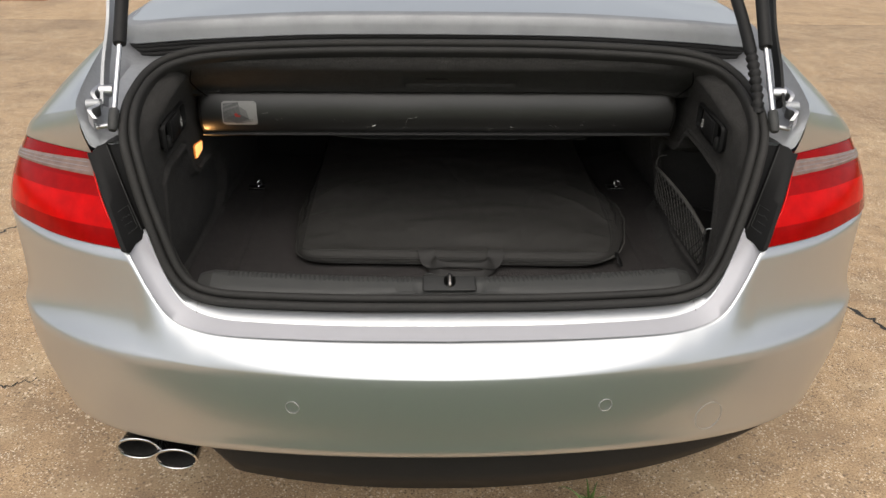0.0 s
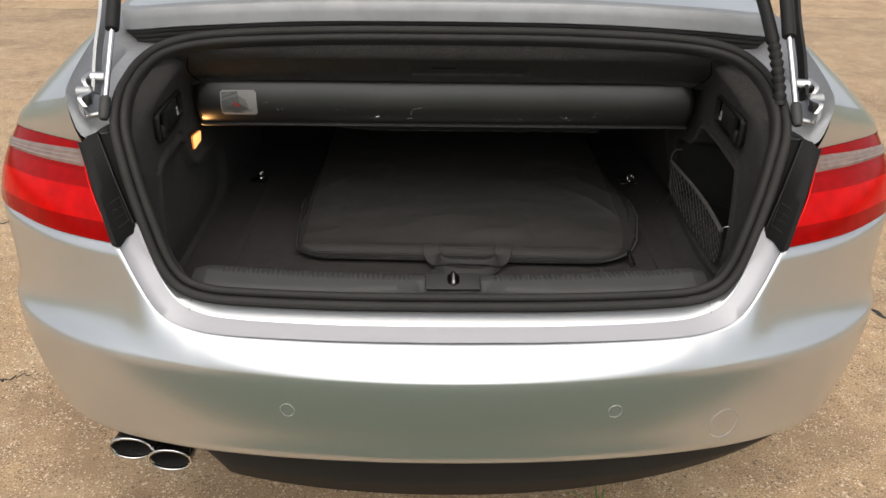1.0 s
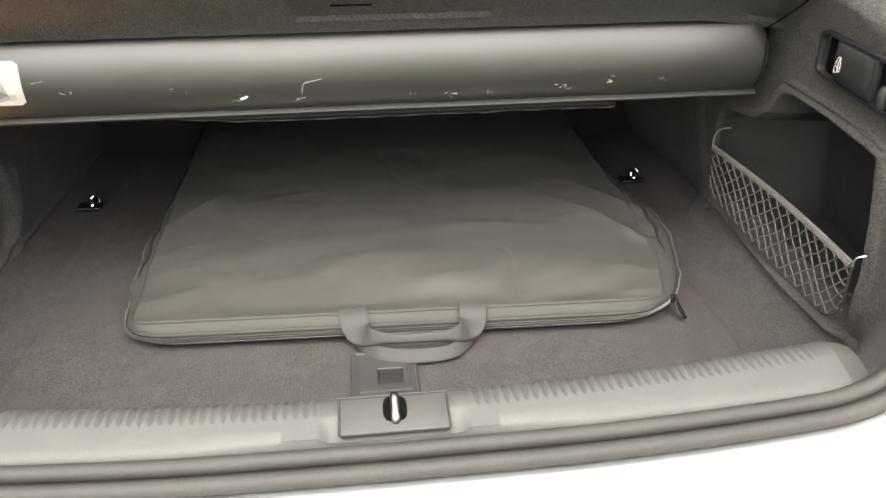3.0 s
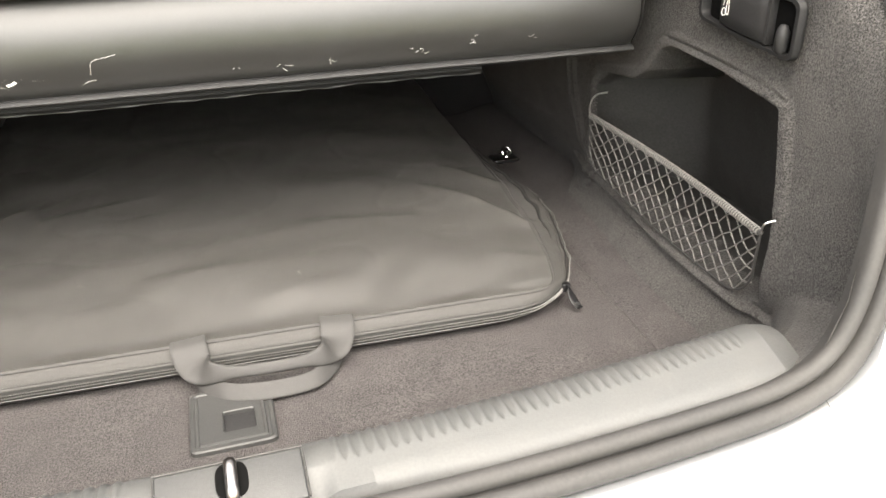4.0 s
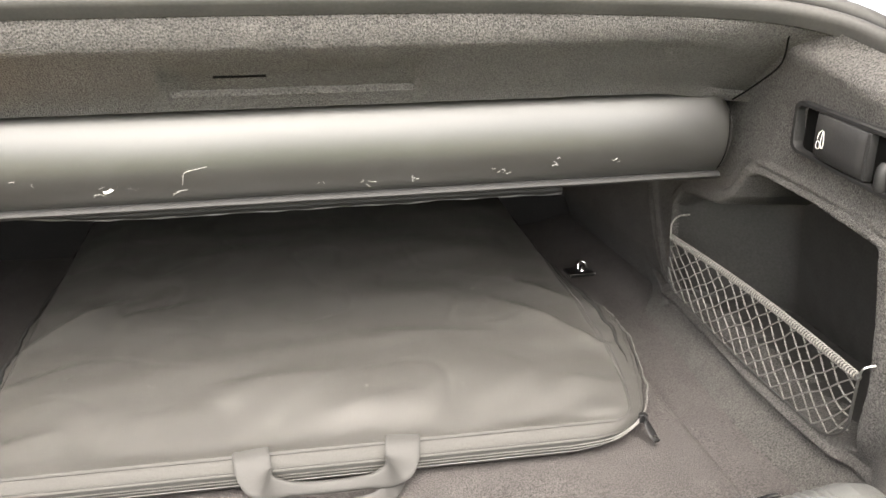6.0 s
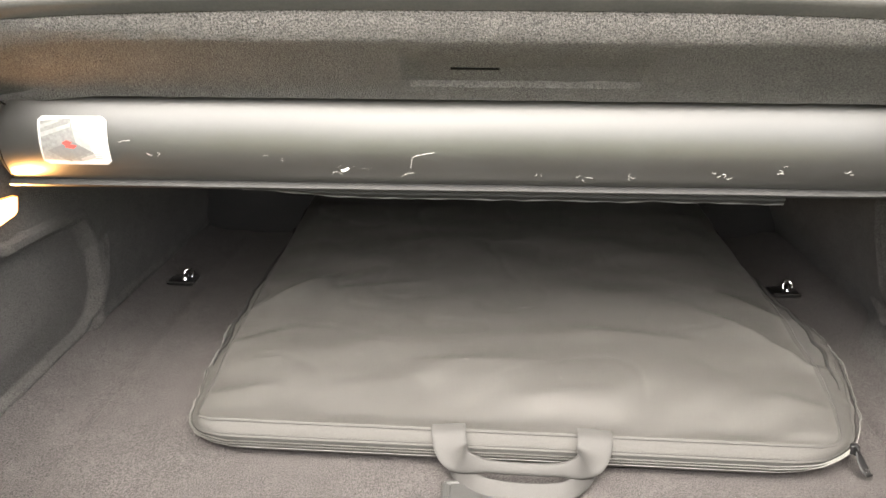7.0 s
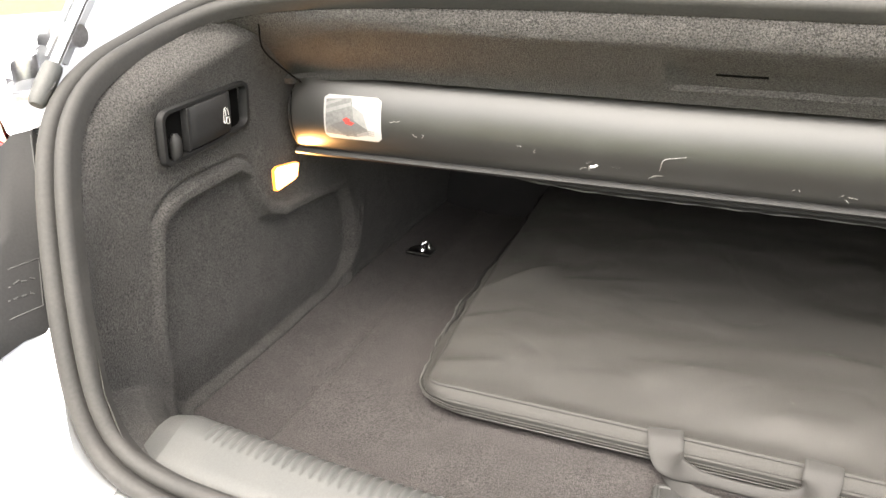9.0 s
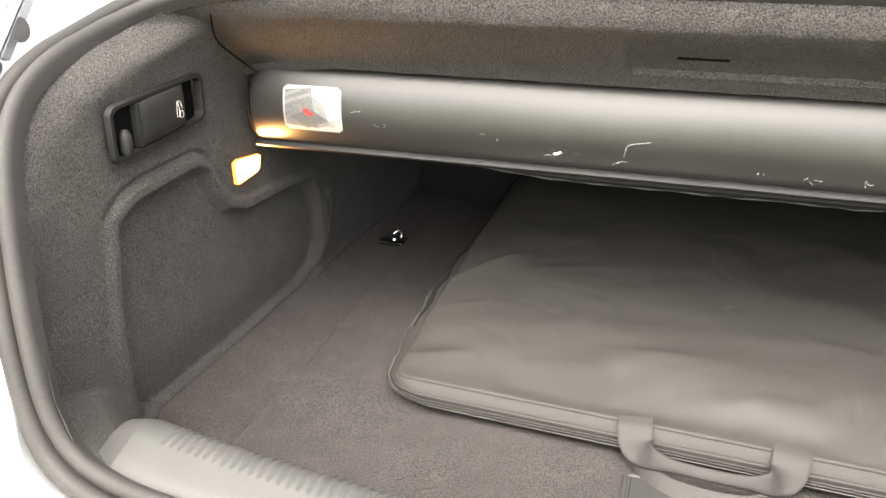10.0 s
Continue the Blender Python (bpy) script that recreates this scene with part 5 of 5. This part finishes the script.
    for run in (bind[82:215], bind[-150:-22]):
        part("edge_binding", tube(smooth(run[::3], 90), [0.0030 + 0.0011 * abs(noise.noise((k * 0.35, len(run), 1.0))) - 0.0026 * step(12, 0, min(k, 89 - k)) for k in range(90)], 7), M_TAPE, ob, "dark creased binding along the side seam")
    part("tape_edge", tube(ringz(0.235, 0.0172), 0.0005, 5, closed=True), M_ZIP, ob, "pale stitched edge of the zip tape")
    zipline = np.array(ringz(0.40, 0.0168))
    line = np.concatenate([zipline[-70:], zipline[:150]])
    line = smooth(line[::2], 640)
    teeth = []
    for i in range(639):
        a, b = line[i], line[i + 1]
        m = lerp(a, b, 0.5)
        d = (b - a) / (np.linalg.norm(b - a) + 1e-9)
        nrm = np.array((d[1], -d[0], 0))
        for off in (0.0017, -0.0017):
            teeth.append(tube([m + np.array((0, 0, off)) - d * 0.0005, m + np.array((0, 0, off)) + d * 0.0005 + nrm * 0.0012], 0.00095, 4))
    zipper = part("zip", join(*teeth), M_ZIP, ob, "grey spiral zip")
    zc = zipline[int(np.argmin(np.hypot(zipline[:, 0] - 0.410, zipline[:, 1] - 0.582)))] + np.array((0.001, -0.002, 0.001))
    part("zip_slider", moved(box(-0.0055, 0.0055, -0.0045, 0.0045, -0.006, 0.006, 0.002), Matrix.Translation(zc)), M_SHINY, zipper, "black zip slider")
    part("slider_bridge", tube(smooth([zc + [0.0, -0.004, 0.006], zc + [0.001, -0.009, 0.004], zc + [0.001, -0.008, -0.003], zc + [0.0, -0.004, -0.005]], 10), 0.0014, 6), M_SHINY, zipper, "worn steel bridge of the slider")
    pull = smooth([zc + [0.001, -0.008, 0.001], zc + [0.003, -0.013, -0.006], zc + [0.006, -0.020, -0.014], zc + [0.008, -0.027, -0.0165]], 12)
    tag = []
    for i, p in enumerate(pull):
        wide = 0.0030 + 0.0026 * math.sin(math.pi * min(1, i / 11) * 0.8)
        tag.append([p + np.array((wide * math.cos(a), 0.3 * wide * math.cos(a), 0.0018 * math.sin(a))) for a in np.linspace(0, math.tau, 13)[:-1]])
    v, fc = loft(tag, closed_u=True)
    part("zip_pull", (v, fc + [tuple(range(12))[::-1], tuple(range(132, 144))]), M_SHINY, zipper, "black zip pull tag")
    part("pull_stud", tube([pull[9] + [0, 0, 0.0005], pull[9] + [0, -0.0008, 0.0026]], 0.0026, 10), M_CHROME, zipper)

    def ribbon(path, widths, thicks, side_vec):
        """A strap with an oval section whose width and thickness change along it."""
        a = smooth(path, 72)
        at = np.linspace(0, 1, 72)
        wv, tv = (np.interp(at, np.linspace(0, 1, len(v)), v) for v in (widths, thicks))
        rows = []
        for i in range(72):
            t = a[min(i + 1, 71)] - a[max(i - 1, 0)]
            t /= np.linalg.norm(t)
            sv = np.array(side_vec(i / 71), float)
            sv -= t * np.dot(sv, t)
            sv /= np.linalg.norm(sv)
            nn = np.cross(t, sv)
            row = []
            for k in range(14):
                ca, sa = math.cos(k * math.tau / 14), math.sin(k * math.tau / 14)
                row.append(a[i] + sv * wv[i] * math.copysign(abs(ca) ** 0.5, ca) + nn * tv[i] * math.copysign(abs(sa) ** 0.7, sa))
            rows.append(row)
        verts, faces = loft(rows, closed_u=True)
        return verts, faces + [tuple(range(14))[::-1], tuple(range(71 * 14, 72 * 14))]

    def across(t):
        if t < 0.5:
            return lerp((1, 0, 0.05), (0, 0.55, 0.85), step(0.10, 0.27, t))
        return lerp((0, 0.55, 0.85), (-1, 0, 0.05), step(0.73, 0.90, t))

    xl, xr = -0.038, 0.128
    yl, yr = 0.566 + (xl - 0.038) * math.tan(turn), 0.566 + (xr - 0.038) * math.tan(turn)
    ym = 0.5 * (yl + yr)
    grip = [(xl, yl + 0.003, 0.5995), (xl + 0.001, yl - 0.009, 0.595), (xl + 0.004, yl - 0.021, 0.584), (xl + 0.012, yl - 0.033, 0.580), (xl + 0.030, yl - 0.048, 0.582), (0.5 * (xl + xr), ym - 0.056, 0.585),
            (xr - 0.030, yr - 0.048, 0.583), (xr - 0.012, yr - 0.033, 0.582), (xr - 0.004, yr - 0.021, 0.586), (xr - 0.001, yr - 0.009, 0.596), (xr, yr + 0.003, 0.6005)]
    part("carry_handle", ribbon(grip, [0.0195, 0.0195, 0.018, 0.012, 0.0075, 0.007, 0.007, 0.007, 0.0075, 0.012, 0.018, 0.0195, 0.0195], [0.001, 0.0012, 0.0015, 0.003, 0.0045, 0.005, 0.005, 0.005, 0.0045, 0.003, 0.0015, 0.0012, 0.001], across), M_WEB, ob, "black webbing carry handle with a rolled grip")
    low = [(xl + 0.004, yl - 0.014, 0.572), (xl + 0.006, yl - 0.028, 0.569), (xl + 0.018, yl - 0.048, 0.567), (xl + 0.04, yl - 0.066, 0.567), (0.5 * (xl + xr), ym - 0.073, 0.568),
           (xr - 0.04, yr - 0.066, 0.568), (xr - 0.018, yr - 0.048, 0.569), (xr - 0.006, yr - 0.028, 0.571), (xr - 0.004, yr - 0.014, 0.574)]
    part("lower_handle", ribbon(low, [0.010] * 4, [0.0012] * 4, lambda t: (0, 0.75, 0.66)), M_WEB, ob, "second flat webbing handle under the first")
    # lint and pale rub marks on the nylon
    rng = random.Random(21)
    for u, w, l in ((0.02, 0.27, 0.006), (0.155, 0.20, 0.004), (-0.30, 0.16, 0.007), (-0.20, 0.13, 0.006), (-0.06, 0.12, 0.005), (0.06, 0.09, 0.004), (0.24, 0.31, 0.004)):
        a, p, q, pts = rng.uniform(-0.6, 0.6), u, w, []
        for k in range(7):
            pts.append((p, q))
            a += rng.uniform(-1.2, 1.2)
            p, q = p + 0.3 * l * math.cos(a), q + 0.3 * l * math.sin(a)
        line = smooth(pts, 22)
        part("rub_mark", tube([world_of(h, v, top(h, v) + 0.0001) for h, v in line], [0.0001 + 0.0006 * abs(noise.noise((k * 0.5, u * 40, 1.0))) for k in range(22)], 4), M_SCRATCH, ob, "small pale rub mark")



bag()


# ---- small things outside ----
def weed():
    rng = random.Random(7)
    ob = thing("weed", "small green grass tuft on bare ground", "plant", (0.36, 0.34, 0))
    for k in range(13):
        a, l = rng.uniform(0, math.tau), rng.uniform(0.03, 0.075)
        p0 = np.array((0.36 + rng.uniform(-0.01, 0.01), 0.34 + rng.uniform(-0.01, 0.01), 0))
        d = np.array((math.cos(a), math.sin(a), 0))
        pts = [p0, p0 + d * l * 0.35 + [0, 0, l * 0.6], p0 + d * l * 0.8 + [0, 0, l * 0.8], p0 + d * l * 1.1 + [0, 0, l * 0.7]]
        part("blade", tube(smooth(pts, 7), [0.002, 0.0028, 0.003, 0.0028, 0.002, 0.0014, 0.0005], 4), M_WEED, ob)


weed()


def brick_edging():
    ob = thing("brick_edging", "low weathered red brick edging on the driveway", "wall", (-6.0, 9.6, 0))
    rng = random.Random(8)
    for k in range(14):
        bm = box(-0.105, 0.105, -0.05, 0.05, 0, 0.065, 0.006)
        b = part("brick", moved(bm, pose(-5.0 - 0.225 * k, 9.55 + rng.uniform(-0.01, 0.01), 0, 0, 0, rng.uniform(-2, 2))), M_BRICK, ob)


brick_edging()
